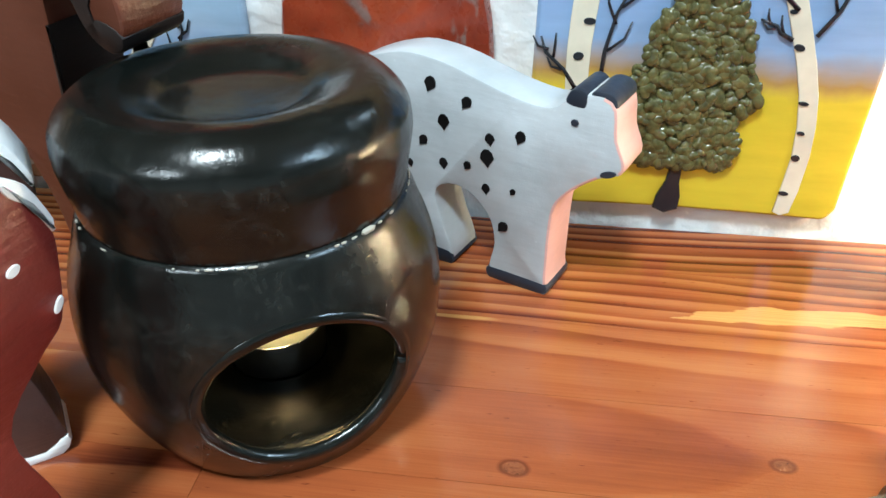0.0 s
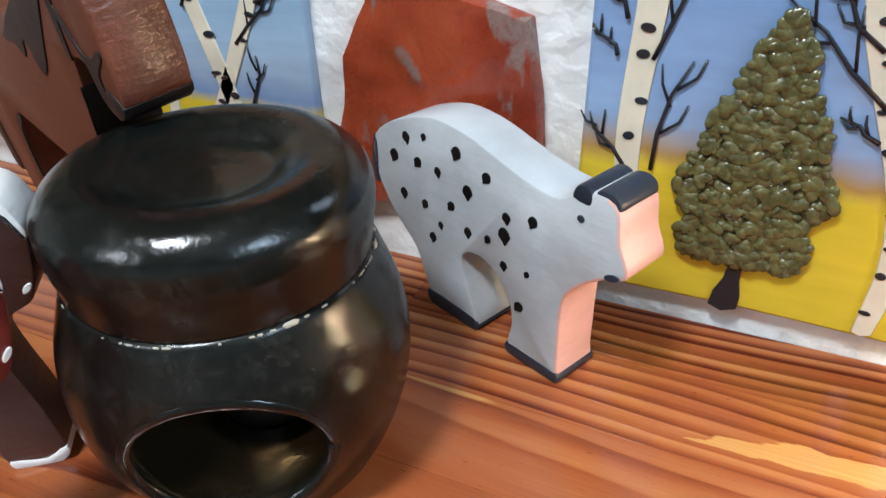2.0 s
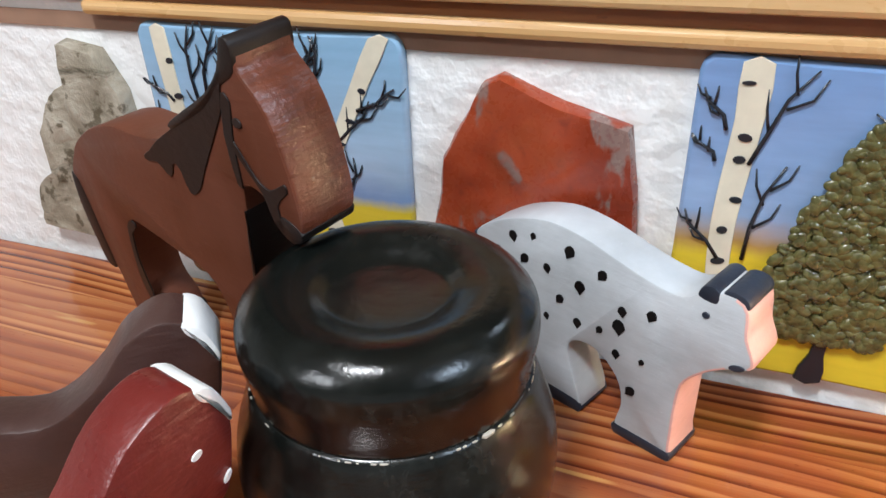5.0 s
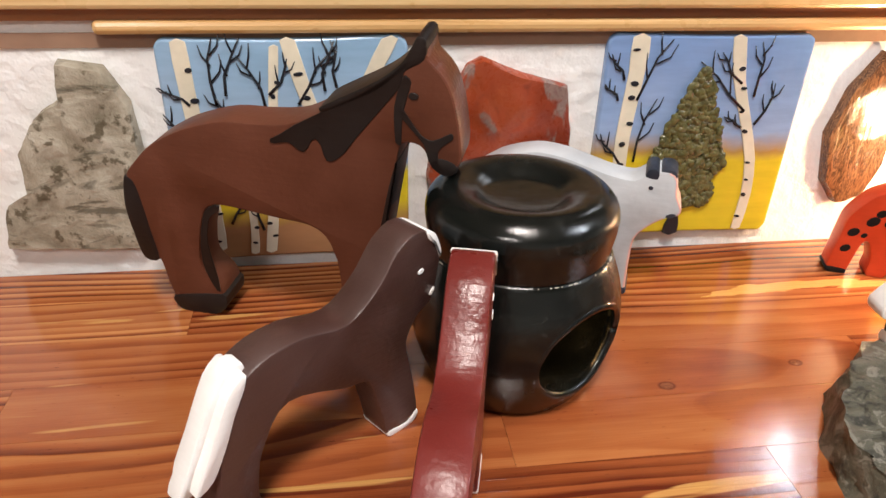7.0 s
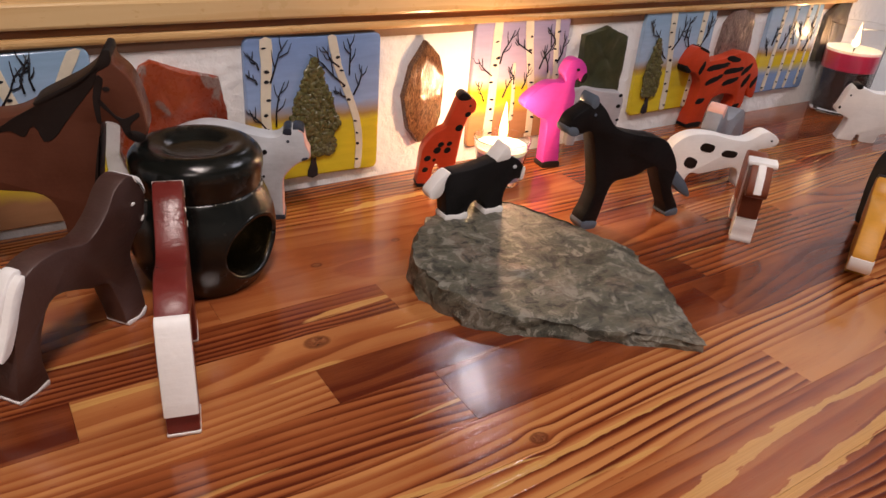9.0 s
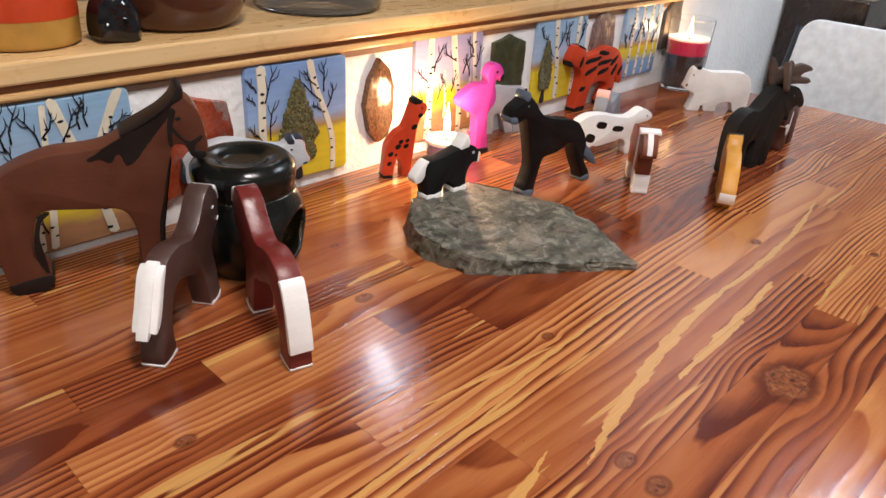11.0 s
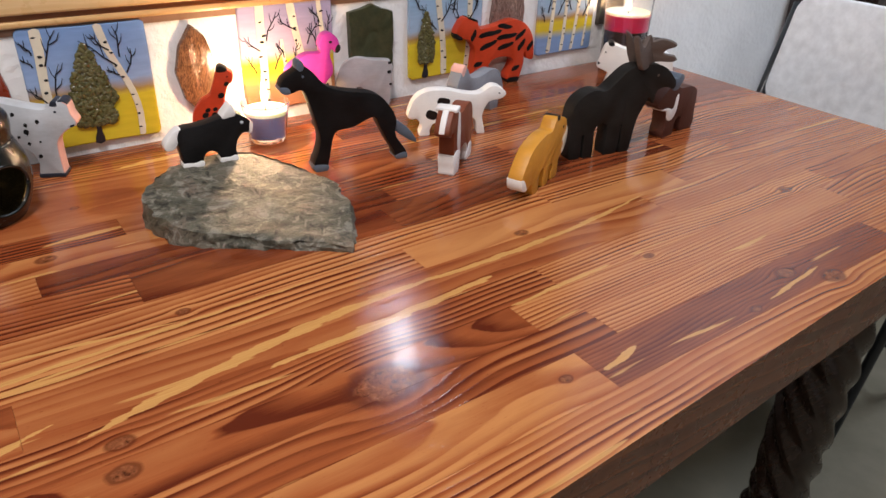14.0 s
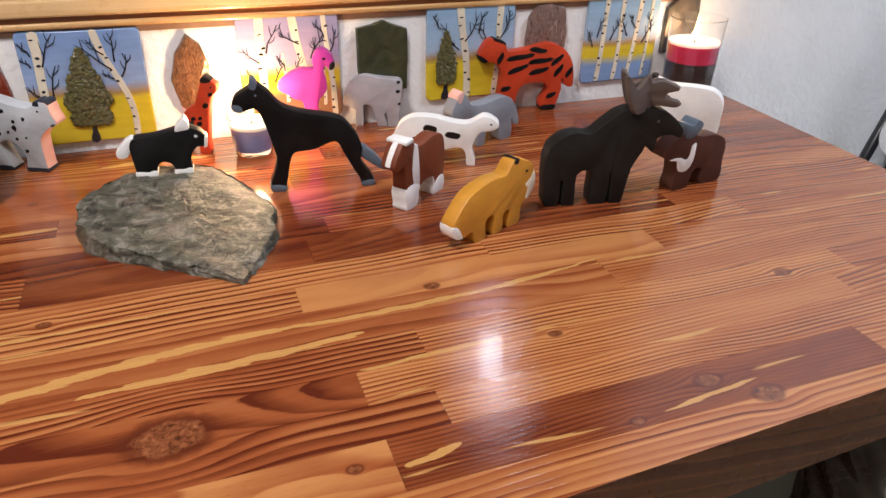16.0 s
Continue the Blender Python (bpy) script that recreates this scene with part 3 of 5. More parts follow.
def fir(tile, x, z0, z1, w, rnd):
    """A conifer in thick relief: many overlapping glaze blobs and a short trunk."""
    part("fir_trunk", slab([(x - 0.75, z0), (x - 0.35, z0 + 1.5), (x - 0.1, z0 + 3.6), (x + 0.3, z0 + 3.6), (x + 0.35, z0 + 1.5), (x + 0.5, z0)], 0.003, -0.002, 0.0008, 2), INK, tile)
    h = z1 - z0 - 2.5

    def half(q):
        return w / 2 * min(0.72 + 1.4 * q, 1.0, 1.62 * (1 - q) + 0.08) * (0.93 + 0.09 * math.sin(q * 23)) + 0.05
    side = [(half(i / 12), z0 + 2.5 + h * i / 12) for i in range(13)]
    part("fir_ground", slab([(x - a, b) for a, b in side] + [(x + a, b) for a, b in side[::-1]], 0.0025, -0.0018, 0.0008, 2), FIR, tile)
    ball = bmesh.new()
    bmesh.ops.create_icosphere(ball, subdivisions=2, radius=1.0)
    unit, tris = [v.co.copy() for v in ball.verts], [[v.index for v in f.verts] for f in ball.faces]
    ball.free()
    verts, faces = [], []
    for i in range(int(100 * h * w / 6)):
        q = rnd.random() ** 1.25
        px, pz = x + rnd.uniform(-1, 1) * half(q) * 1.04, z0 + 2.5 + q * h
        r = rnd.uniform(0.20, 0.46)
        m = Matrix.Translation((px / 100, -0.0018 - rnd.uniform(0.0, 0.0018), pz / 100)) @ Matrix.Rotation(rnd.uniform(0, 3), 4, "Y") @ Matrix.Diagonal((r / 100, 0.0013, r / 150, 1))
        faces += [[len(verts) + j for j in t] for t in tris]
        verts += [m @ v for v in unit]
    me = bpy.data.meshes.new("fir_crown")
    me.from_pydata(verts, [], faces)
    me.materials.append(FIR)
    me.shade_smooth()
    crown = new("fir_crown", me)
    crown.parent = tile
    tagged(crown, "olive-green raised glaze conifer")


def wall_tile(x0, x1, z0, z1, sky, band, foot, seed, trunks, firs, twigs, label, low=0.14):
    rnd = random.Random(seed)
    w, h = (x1 - x0) * 100, (z1 - z0) * 100
    t = thing("wall_tile", pose((x0 + x1) / 2, 0.3205, z0, 0, rnd.uniform(-0.6, 0.6), 0), label, "ceramic tile", "birch tiles on the wall")
    a = w / 2
    outline = []
    for sx, sz in ((-1, 0), (1, 0), (1, 1), (-1, 1)):
        cx, cz, r = sx * (a - 0.8), 0.8 if sz == 0 else h - 0.8, 0.8
        for q in range(6):
            ang = {(-1, 0): 180, (1, 0): 270, (1, 1): 0, (-1, 1): 90}[(sx, sz)] + q * 18
            outline.append((cx + r * math.cos(radians(ang)) + rnd.uniform(-0.03, 0.03), cz + r * math.sin(radians(ang)) + rnd.uniform(-0.03, 0.03)))
        nx, nz = {(-1, 0): (0, 0.12), (1, 0): (a, h / 2), (1, 1): (0, h - 0.1), (-1, 1): (-a, h / 2)}[(sx, sz)]
        outline.append((nx + rnd.uniform(-0.08, 0.08), nz + rnd.uniform(-0.08, 0.08)))
    part("tile_body", slab(outline, 0.0085, 0.0, 0.002, 3), glazed_sky("glaze_" + str(seed), SKY[sky][0], SKY[sky][1], band, YELLOW, foot, h / 100, low), t)
    for x, xe, wa, wb, za, ze, bend in trunks:
        birch(t, x, xe, wa, wb, za, ze, rnd, bend)
    for x, za, ze, fw in firs:
        fir(t, x, za, ze, fw, rnd)
    for i, (x, z, lean, length) in enumerate(twigs):
        twig(t, x, z, lean, length, rnd, 1 if i % 2 else -1)
    return t


wall_tile(-0.280, -0.116, 0.768, 0.932, "blue", BLUE, CLAY, 1,
          [(-6.0, -6.5, 1.2, 1.0, 1.0, 16.2, 0.1), (-2.2, -0.5, 0.8, 0.6, 0.6, 15.8, 0.1), (4.2, 0.5, 1.1, 1.0, 0.6, 16.2, 0.2), (0.8, 7.1, 0.9, 1.1, 4.5, 16.2, 0.1), (-3.4, -3.2, 0.6, 0.5, 0.5, 7, 0.1)], [],
          [(-6.4, 12.0, -55, 2.2), (-4.9, 12.0, 3, 4.4), (-4.2, 12.6, 18, 4.0), (-1.3, 11.8, -24, 3.8), (-1.0, 12.6, 30, 2.8), (0.6, 11.9, 34, 4.2), (2.4, 12.8, 12, 3.4), (3.4, 13.0, -6, 3.2), (4.0, 10.2, 40, 3.6), (5.6, 12.4, 60, 2.6), (4.2, 6.4, 15, 3.4),
           (-5.0, 3.0, 40, 3.0), (-2.4, 2.4, -20, 3.2), (-6.8, 9.2, -30, 2.6), (-3.6, 9.8, -25, 3.0)],
          "glazed ceramic wall tile painted with bare birches under blue sky", 0.26)
wall_tile(0.021, 0.177, 0.773, 0.932, "dusk", OCHRE, YELLOW, 2,
          [(-5.3, -5.7, 1.0, 1.25, 3.4, 15.7, -0.25), (5.2, 2.6, 0.8, 1.0, 0.4, 15.7, 0.8)], [(-0.35, 0.2, 13.4, 5.7)],
          [(-6.3, 12.7, -31, 2.1), (-6.5, 11.2, -42, 1.6), (-5.3, 11.2, 25, 4.8), (-4.8, 6.4, 12, 5.0), (-5.8, 6.3, -36, 2.9), (3.5, 10.3, -49, 5.6), (4.7, 9.2, 16, 3.3), (4.1, 11.4, -5, 4.0), (2.6, 12.4, -42, 3.0), (3.6, 9.0, -62, 1.8)],
          "glazed ceramic wall tile with birches and a raised fir")
wall_tile(0.307, 0.457, 0.778, 0.938, "violet", YELLOW, CLAY, 3,
          [(-4.6, -4.0, 1.3, 1.2, 0.3, 15.8, 0.15), (2.6, 0.9, 1.0, 1.2, 0.3, 15.8, 0.3), (-0.8, -1.0, 0.6, 0.4, 3.0, 10.5, 0.1), (6.4, 5.4, 0.9, 0.7, 0.3, 15.6, 0.15), (4.9, 4.9, 0.5, 0.4, 2.0, 9.0, 0.1)], [],
          [(-4.8, 9.2, -45, 3.2), (-3.6, 10.6, 25, 4.4), (-2.4, 6.2, 20, 3.4), (-0.8, 7.8, -25, 2.6), (0.4, 7.0, 25, 3.0), (1.2, 11.6, -55, 3.4), (3.0, 9.4, 30, 4.2), (4.8, 8.8, -25, 3.4), (6.0, 10.0, 20, 3.6), (5.4, 12.4, -35, 2.8), (-5.6, 6.0, -20, 2.8)],
          "glazed ceramic wall tile with birches under a violet sky", 0.36)
wall_tile(0.599, 0.751, 0.787, 0.940, "blue", OCHRE, YELLOW, 4,
          [(-0.6, -1.8, 1.1, 1.2, 0.4, 15.2, 0.25), (4.2, 5.2, 0.9, 1.1, 0.4, 15.2, 0.2)], [(-4.4, 0.3, 11.2, 3.4)],
          [(-3.0, 9.0, -35, 4.2), (-2.0, 8.2, -60, 2.6), (-1.0, 9.4, 30, 4.6), (1.0, 10.6, 20, 3.6), (3.6, 8.2, -35, 4.6), (5.0, 9.2, 25, 4.4), (6.0, 11.0, 15, 3.0), (-5.8, 11.8, -15, 2.2)],
          "glazed ceramic wall tile with birches and a small fir")
wall_tile(0.886, 1.030, 0.792, 0.940, "blue", OCHRE, BLUE, 5,
          [(-4.2, -3.4, 0.9, 0.8, 0.5, 14.6, 0.1), (-0.8, -0.2, 0.8, 0.7, 0.5, 14.6, 0.15), (1.9, 3.4, 0.7, 0.8, 0.5, 14.6, 0.1), (5.0, 5.6, 0.5, 0.5, 0.8, 14.4, 0.1)], [],
          [(-5.8, 6.4, -15, 3.0), (-5.2, 8.0, 20, 3.6), (-2.2, 7.4, 20, 3.8), (0.8, 8.0, -20, 3.8), (4.4, 6.6, 20, 4.2), (5.8, 8.4, -15, 3.6), (2.6, 9.2, -30, 2.8)],
          "glazed ceramic wall tile with rows of birches above blue water", 0.32)

# ---- stones set in the wall ----
k = Nodes("mottled_grey_green_stone")
v = k.coords()
n1, n2, n3 = k.noise(v, 34, 6, 0.65, 0.3), k.noise(v, 88, 4, 0.6), k.noise(k.coords((16, 16, 60)), 1.3, 5, 0.6, 0.6)
c = k.ramp(n1, (0.32, (0.17, 0.145, 0.10)), (0.5, (0.33, 0.29, 0.22)), (0.68, (0.46, 0.42, 0.34)))
c = k.mix(k.ramp(n2, (0.57, 0.0), (0.64, 0.85)), c, (0.075, 0.056, 0.028))
c = k.mix(k.ramp(n3, (0.34, 0.75), (0.42, 0.0)), c, (0.06, 0.05, 0.03))
ST_LICHEN = k.done(c, 0.75, k.bump(n2, 0.6, 0.002, k.bump(n1, 0.9, 0.005)))
k = Nodes("red_jasper")
v = k.coords()
n1, n2, n3 = k.noise(v, 16, 5, 0.6, 0.4), k.noise(v, 150, 4, 0.6), k.noise(k.coords((38, 38, 17)), 1.4, 4, 0.55, 0.5)
c = k.ramp(n1, (0.32, (0.20, 0.028, 0.010)), (0.5, (0.29, 0.046, 0.016)), (0.7, (0.34, 0.072, 0.026)))
c = k.mix(k.ramp(n3, (0.58, 0.0), (0.64, 0.8)), c, (0.22, 0.17, 0.15))
c = k.mix(k.ramp(n2, (0.60, 0.0), (0.72, 0.6)), c, (0.13, 0.018, 0.010))
ST_RED = k.done(c, k.ramp(n2, (0.3, 0.2), (0.7, 0.38)), k.bump(n2, 0.15, 0.001, k.bump(n1, 0.25, 0.003)))
ST_BROWN = banded("banded_brown_stone", (0.040, 0.018, 0.010), (0.23, 0.105, 0.048), rough=0.14)
ST_GREEN = stone("dark_green_stone", (0.022, 0.026, 0.012), (0.045, 0.05, 0.022), (0.07, 0.065, 0.03), 60, 0.3, relief=0.2)
ST_RUST = banded("rust_grey_stone", (0.07, 0.035, 0.028), (0.30, 0.20, 0.17))
ST_DARK = stone("dark_grey_stone", (0.03, 0.025, 0.02), (0.07, 0.06, 0.05), (0.12, 0.10, 0.08), 60, 0.35, relief=0.3)


def wall_stone(outline, depth, seed, material, label, bulge=0.1):
    cx = sum(p[0] for p in outline) / len(outline)
    zb = min(p[1] for p in outline)
    bm = rough_slab([(x - cx, z - zb) for x, z in outline], depth, seed, 9, bulge, 0.0018, 6, straight=True)
    ob = part("wall_stone", bm, material, None, smooth=50)
    ob.location = (cx, WALL + 0.001, zb)
    return tagged(ob, label, "stone", "stones set in the wall")


wall_stone([(-0.342, 0.918), (-0.315, 0.914), (-0.302, 0.890), (-0.299, 0.850), (-0.305, 0.810), (-0.312, 0.780), (-0.402, 0.784), (-0.398, 0.815), (-0.381, 0.825),
            (-0.378, 0.857), (-0.366, 0.878), (-0.345, 0.893)], 0.012, 3, ST_LICHEN, "mottled grey-green rough stone set in white plaster")
wall_stone([(-0.076, 0.912), (-0.066, 0.917), (-0.035, 0.905), (-0.003, 0.896), (0.002, 0.865), (0.005, 0.830), (0.002, 0.795), (-0.095, 0.792), (-0.103, 0.831), (-0.097, 0.872)],
           0.010, 7, ST_RED, "polished red jasper slab set in white plaster", 0.0)
wall_stone([(0.237, 0.918), (0.255, 0.903), (0.264, 0.875), (0.262, 0.830), (0.252, 0.800), (0.232, 0.796), (0.217, 0.815), (0.209, 0.855), (0.218, 0.890)],
           0.011, 11, ST_BROWN, "polished brown banded stone set in white plaster", 0.05)
wall_stone([(0.484, 0.911), (0.505, 0.915), (0.527, 0.921), (0.545, 0.914), (0.566, 0.907), (0.567, 0.860), (0.564, 0.812), (0.487, 0.808), (0.485, 0.860)],
           0.010, 17, ST_GREEN, "dark green polished stone set in white plaster", 0.0)
wall_stone([(0.777, 0.913), (0.790, 0.930), (0.812, 0.934), (0.842, 0.925), (0.847, 0.880), (0.845, 0.830), (0.780, 0.830), (0.772, 0.870)],
           0.010, 23, ST_RUST, "rust-brown streaked stone set in white plaster", 0.0)
wall_stone([(1.046, 0.915), (1.075, 0.936), (1.112, 0.934), (1.115, 0.880), (1.108, 0.835), (1.045, 0.836)],
           0.010, 29, ST_DARK, "dark grey-brown stone set in white plaster", 0.0)


# ---- sawn wooden animals ----
def animal(name, x, y, turn, outline, thick, mats, label, category="wooden toy", rule=None, steps=4, z=TT, bevel=0.0014, lean=0):
    """A sawn toy whose front face stands on the line through (x, y); thickness goes to the back."""
    a = thing(name, pose(x, y, z, 0, 0, turn) @ pose(0, 0, 0, lean), label, category, "sawn wooden animals")
    part("body", slab(outline, thick, 0.0, bevel, steps, edge_rule=rule, wobble=0.0003), mats, a, smooth=40)
    a["thick"] = thick
    return a


def mark(a, outline, material, name="painted_patch", steps=3, back=False, lift=0.0006, label=""):
    """Paint laid on the face, a hair proud of it."""
    t = a["thick"]
    return part(name, slab(outline, lift + 0.0004, t - 0.0004 if back else -lift, 0.0003, steps), material, a, label)


def wrap(a, outline, material, name, grow=0.0006, steps=3, label=""):
    """Paint that goes right round a limb."""
    return part(name, slab(outline, a["thick"] + 2 * grow, -grow, 0.0012, steps), material, a, label, 40)


CHEST = paint("chestnut_paint", (0.110, 0.033, 0.016), 0.5)
CHEST_EDGE = paint("worn_chestnut_edge", (0.135, 0.038, 0.018), 0.36, 0.5, 1.0, 0.6)
CHEST_D = paint("dark_mane_and_shade_paint", (0.010, 0.006, 0.005), 0.5)
COCOA = paint("cocoa_paint", (0.052, 0.021, 0.016), 0.42, relief=0.5, sheen=0.9)
OXBLOOD = paint("oxblood_paint", (0.150, 0.018, 0.014), 0.34, relief=0.6, sheen=0.5)
ICE = paint("pale_grey_paint", (0.50, 0.53, 0.56), 0.42)
PINK = paint("pale_pink_paint", (0.76, 0.44, 0.38), 0.42)
NAVY = paint("blue_black_paint", (0.028, 0.034, 0.05), 0.35)
RED = paint("orange_red_paint", (0.52, 0.050, 0.014), 0.36)
MAGENTA = paint("magenta_paint", (0.62, 0.055, 0.36), 0.36)
GREY = paint("mid_grey_paint", (0.24, 0.26, 0.30), 0.42)
LGREY = paint("light_grey_paint", (0.40, 0.39, 0.41), 0.42)
RUST = paint("rust_brown_paint", (0.18, 0.045, 0.018), 0.4)
FOX = paint("fox_yellow_paint", (0.60, 0.27, 0.030), 0.4)
MOOSE = paint("charcoal_paint", (0.012, 0.011, 0.010), 0.55, 0.3, sheen=0.2)
ANTLER = paint("grey_brown_paint", (0.10, 0.075, 0.065), 0.5)
MAROON = paint("maroon_brown_paint", (0.070, 0.022, 0.014), 0.5)
SLATE = paint("slate_paint", (0.10, 0.13, 0.17), 0.42)

# big chestnut horse
def horse_line(pts):
    """The neck and head carried a little lower and further back than the drawn pattern."""
    return [(u - 0.4 * min(1, max(0, (u - 13.5) / 2)), z if z < 14 else 14 + (z - 14) * 0.87) for u, z in pts]


horse = animal("wooden_horse", -0.267, 0.264, -20,
               horse_line([(-2.8, 10.2), (-3.2, 8.1), (-3.2, 5.9), (-2.9, 4.1), (-1.9, 4.1), (-1.7, 2.3), (-1.3, 0.4), (-1.0, 0), (1.2, 0), (2.2, 0.8), (2.1, 2.5), (1.1, 3.9), (1.3, 5.9),
                (2.1, 8.3), (3.2, 8.9), (6.7, 8.5), (9.5, 8.0), (10.5, 5.9), (10.6, 2.9), (10.4, 0.4), (10.5, 0), (13.1, 0), (13.2, 0.6), (12.9, 2.9), (13.3, 5.7), (14.2, 10.0),
                (15.1, 14.2), (16.3, 14.3), (16.9, 13.3), (17.7, 12.7), (18.5, 13.5), (18.5, 15.4), (18.1, 17.7), (17.6, 18.9), (16.8, 19.9), (16.7, 20.9), (16.2, 21.0), (15.7, 19.8),
                (13.9, 18.3), (11.4, 16.7), (8.9, 15.1), (6.6, 14.7), (4.3, 14.6), (1.6, 13.7), (-0.6, 12.5), (-1.8, 11.4)]),
               0.026, [CHEST, CHEST_EDGE], "chestnut wooden horse with a black mane and hooves", "toy horse", lambda u, z, nu, nz: 1 if u > 15.0 and nu > 0.3 else 0, lean=5)
mark(horse, horse_line([(15.8, 19.8), (13.9, 18.2), (11.4, 16.6), (8.9, 15.0), (7.9, 14.2), (7.2, 13.6), (8.3, 13.7), (9.2, 13.2), (10.0, 14.1), (10.5, 12.8), (11.4, 13.2), (12.3, 14.4), (13.6, 16.2), (15.1, 17.9), (15.5, 18.9)]), CHEST_D, "mane")
wrap(horse, horse_line([(16.7, 21.0), (16.2, 21.1), (15.5, 19.7), (13.8, 18.4), (11.3, 16.9), (10.3, 16.2), (10.7, 15.9), (13.7, 17.6), (15.5, 19.0), (16.6, 19.8)]), CHEST_D, "crest")
mark(horse, horse_line([(15.5, 18.8), (14.8, 16.8), (14.8, 14.5), (15.2, 14.3), (15.4, 16.4), (15.9, 18.4)]), CHEST_D, "bridle")
mark(horse, horse_line([(15.3, 16.8), (16.3, 15.2), (17.0, 14.8), (18.0, 15.4), (18.1, 15.0), (17.3, 14.1), (17.4, 12.9), (16.8, 13.4), (16.5, 14.5), (15.3, 16.1)]), CHEST_D, "bridle")
mark(horse, dab(15.6, 17.1, 0.55, 0.4), CHEST_D, "eye")
wrap(horse, horse_line([(17.7, 12.6), (18.4, 13.2), (17.5, 13.7), (16.8, 13.3)]), CHEST_D, "muzzle")
wrap(horse, horse_line([(-1.1, -0.02), (1.3, -0.02), (2.3, 0.8), (2.2, 1.9), (-1.5, 1.2)]), CHEST_D, "hoof")
wrap(horse, horse_line([(10.4, -0.02), (13.2, -0.02), (13.2, 0.6), (10.4, 0.6)]), CHEST_D, "hoof")
wrap(horse, horse_line([(-2.9, 10.2), (-3.4, 8.1), (-3.3, 5.9), (-3.0, 4.1), (-1.9, 4.1), (-2.0, 6.2), (-2.1, 8.3), (-2.3, 9.8)]), CHEST_D, "tail")
# shade inside the hind leg, painted on the face as a dark patch
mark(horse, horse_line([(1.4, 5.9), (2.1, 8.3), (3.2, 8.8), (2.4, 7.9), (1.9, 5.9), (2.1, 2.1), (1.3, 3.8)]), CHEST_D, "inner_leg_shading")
wrap(horse, horse_line([(14.2, 10.0), (14.9, 13.2), (14.2, 11.7), (13.4, 8.7), (12.7, 5.9), (12.5, 2.3), (13.0, 2.9), (13.3, 5.7)]), CHEST_D, "chest_edge")

# two foals sawn to one pattern
FOAL = [(0.96 * u, 1.025 * z) for u, z in [(12.8, 10.1), (12.7, 9.0), (12.2, 7.5), (11.2, 6.9), (10.4, 5.6), (10.9, 3.0), (11.2, 0.9), (10.8, 0), (9.1, 0), (8.6, 1.6), (7.7, 4.4), (6.1, 4.9), (2.8, 6.0), (1.2, 4.2),
        (0.7, 2.0), (0.7, 0), (-1.6, 0), (-1.8, 1.2), (-1.2, 3.5), (-0.9, 5.5), (-0.2, 7.6), (1.6, 8.8), (3.8, 9.0), (6.4, 8.5), (8.3, 9.5), (9.8, 11.1), (11.2, 11.7), (12.4, 11.1)]]


def foal(name, x, y, turn, material, label, tail_wide, neck=0.0, tall=1.0):
    """neck: centimetres by which the head reaches further; tall: its height against the pattern's."""
    def reach(pts):
        return [(u + neck * min(1, max(0, (u - 8.5) / 2)) * (z > 6), z * tall) for u, z in pts]
    f = animal(name, x, y, turn, reach(FOAL), 0.0205, material, label, "toy horse")
    wrap(f, reach([(11.35, 11.80), (11.95, 11.46), (12.36, 10.4), (12.2, 10.05), (11.85, 10.9), (11.40, 11.35)]), WHITE, "blaze", 0.0007, label="white painted nose")
    wrap(f, [(10.42, -0.02), (8.7, -0.02), (8.6, 0.5), (9.9, 0.35), (10.75, 0.75)], WHITE, "hoof", 0.0004)
    wrap(f, [(0.75, -0.02), (-1.65, -0.02), (-1.75, 0.35), (-0.4, 0.25), (0.75, 0.5)], WHITE, "hoof", 0.0004)
    if tail_wide:
        wrap(f, [(1.0, 9.0), (0.2, 9.0), (-0.9, 7.6), (-2.2, 5.0), (-2.9, 3.5), (-2.1, 3.6), (-0.9, 5.2), (-0.2, 6.6), (0.9, 8.0)], WHITE, "tail", -0.005, label="white tail")
        wrap(f, [(0.8, 8.8), (-0.2, 8.2), (-1.4, 5.8), (-2.3, 3.9), (-1.4, 4.2), (-0.6, 5.6), (0.0, 7.0)], WHITE, "tail", 0.0008)
    else:
        wrap(f, [(0.2, 8.2), (-0.5, 8.1), (-1.3, 6.2), (-1.9, 3.6), (-2.1, 2.0), (-1.5, 2.0), (-1.1, 4.0), (-0.8, 6.0), (-0.1, 7.6)], WHITE, "tail", 0.0004, label="white tail")
    mark(f, reach(dab(10.9, 9.7, 0.42, 0.26, 20)), WHITE, "eye")
    mark(f, reach(dab(11.7, 8.2, 0.5, 0.22, 50)), WHITE, "mouth")
    return f


foal("brown_foal", -0.213, 0.077, 37.8, COCOA, "dark cocoa wooden foal with a white tail", True)
foal("red_foal", -0.126, 0.002, 75, OXBLOOD, "oxblood-red wooden foal with a white tail and nose", False, 0.6, 1.03)

# spotted grey pig-like calf
calf = animal("spotted_calf", -0.009, 0.276, -23.8,
              [(-7.1, 8.0), (-5.3, 9.3), (-2.8, 10.1), (-0.7, 10.0), (1.2, 9.5), (2.8, 9.1), (4.3, 9.0), (5.3, 9.7), (6.8, 9.7), (7.2, 8.2), (7.6, 7.0), (6.6, 6.4), (5.6, 5.6), (4.9, 4.6),
               (4.8, 2.8), (4.8, 0.9), (4.75, 0), (2.0, 0), (1.9, 0.8), (2.1, 1.9), (1.7, 3.3), (0.4, 4.3), (-1.0, 3.9), (-0.7, 2.2), (-0.2, 0.9), (-0.2, 0), (-3.2, 0), (-3.6, 1.0),
               (-4.4, 2.8), (-6.2, 4.5), (-7.2, 6.3)], 0.024, [ICE, PINK], "pale grey wooden calf with black spots and pink front", "toy calf",
              lambda u, z, nu, nz: 1 if nu > 0.55 and u > 4.0 else 0)
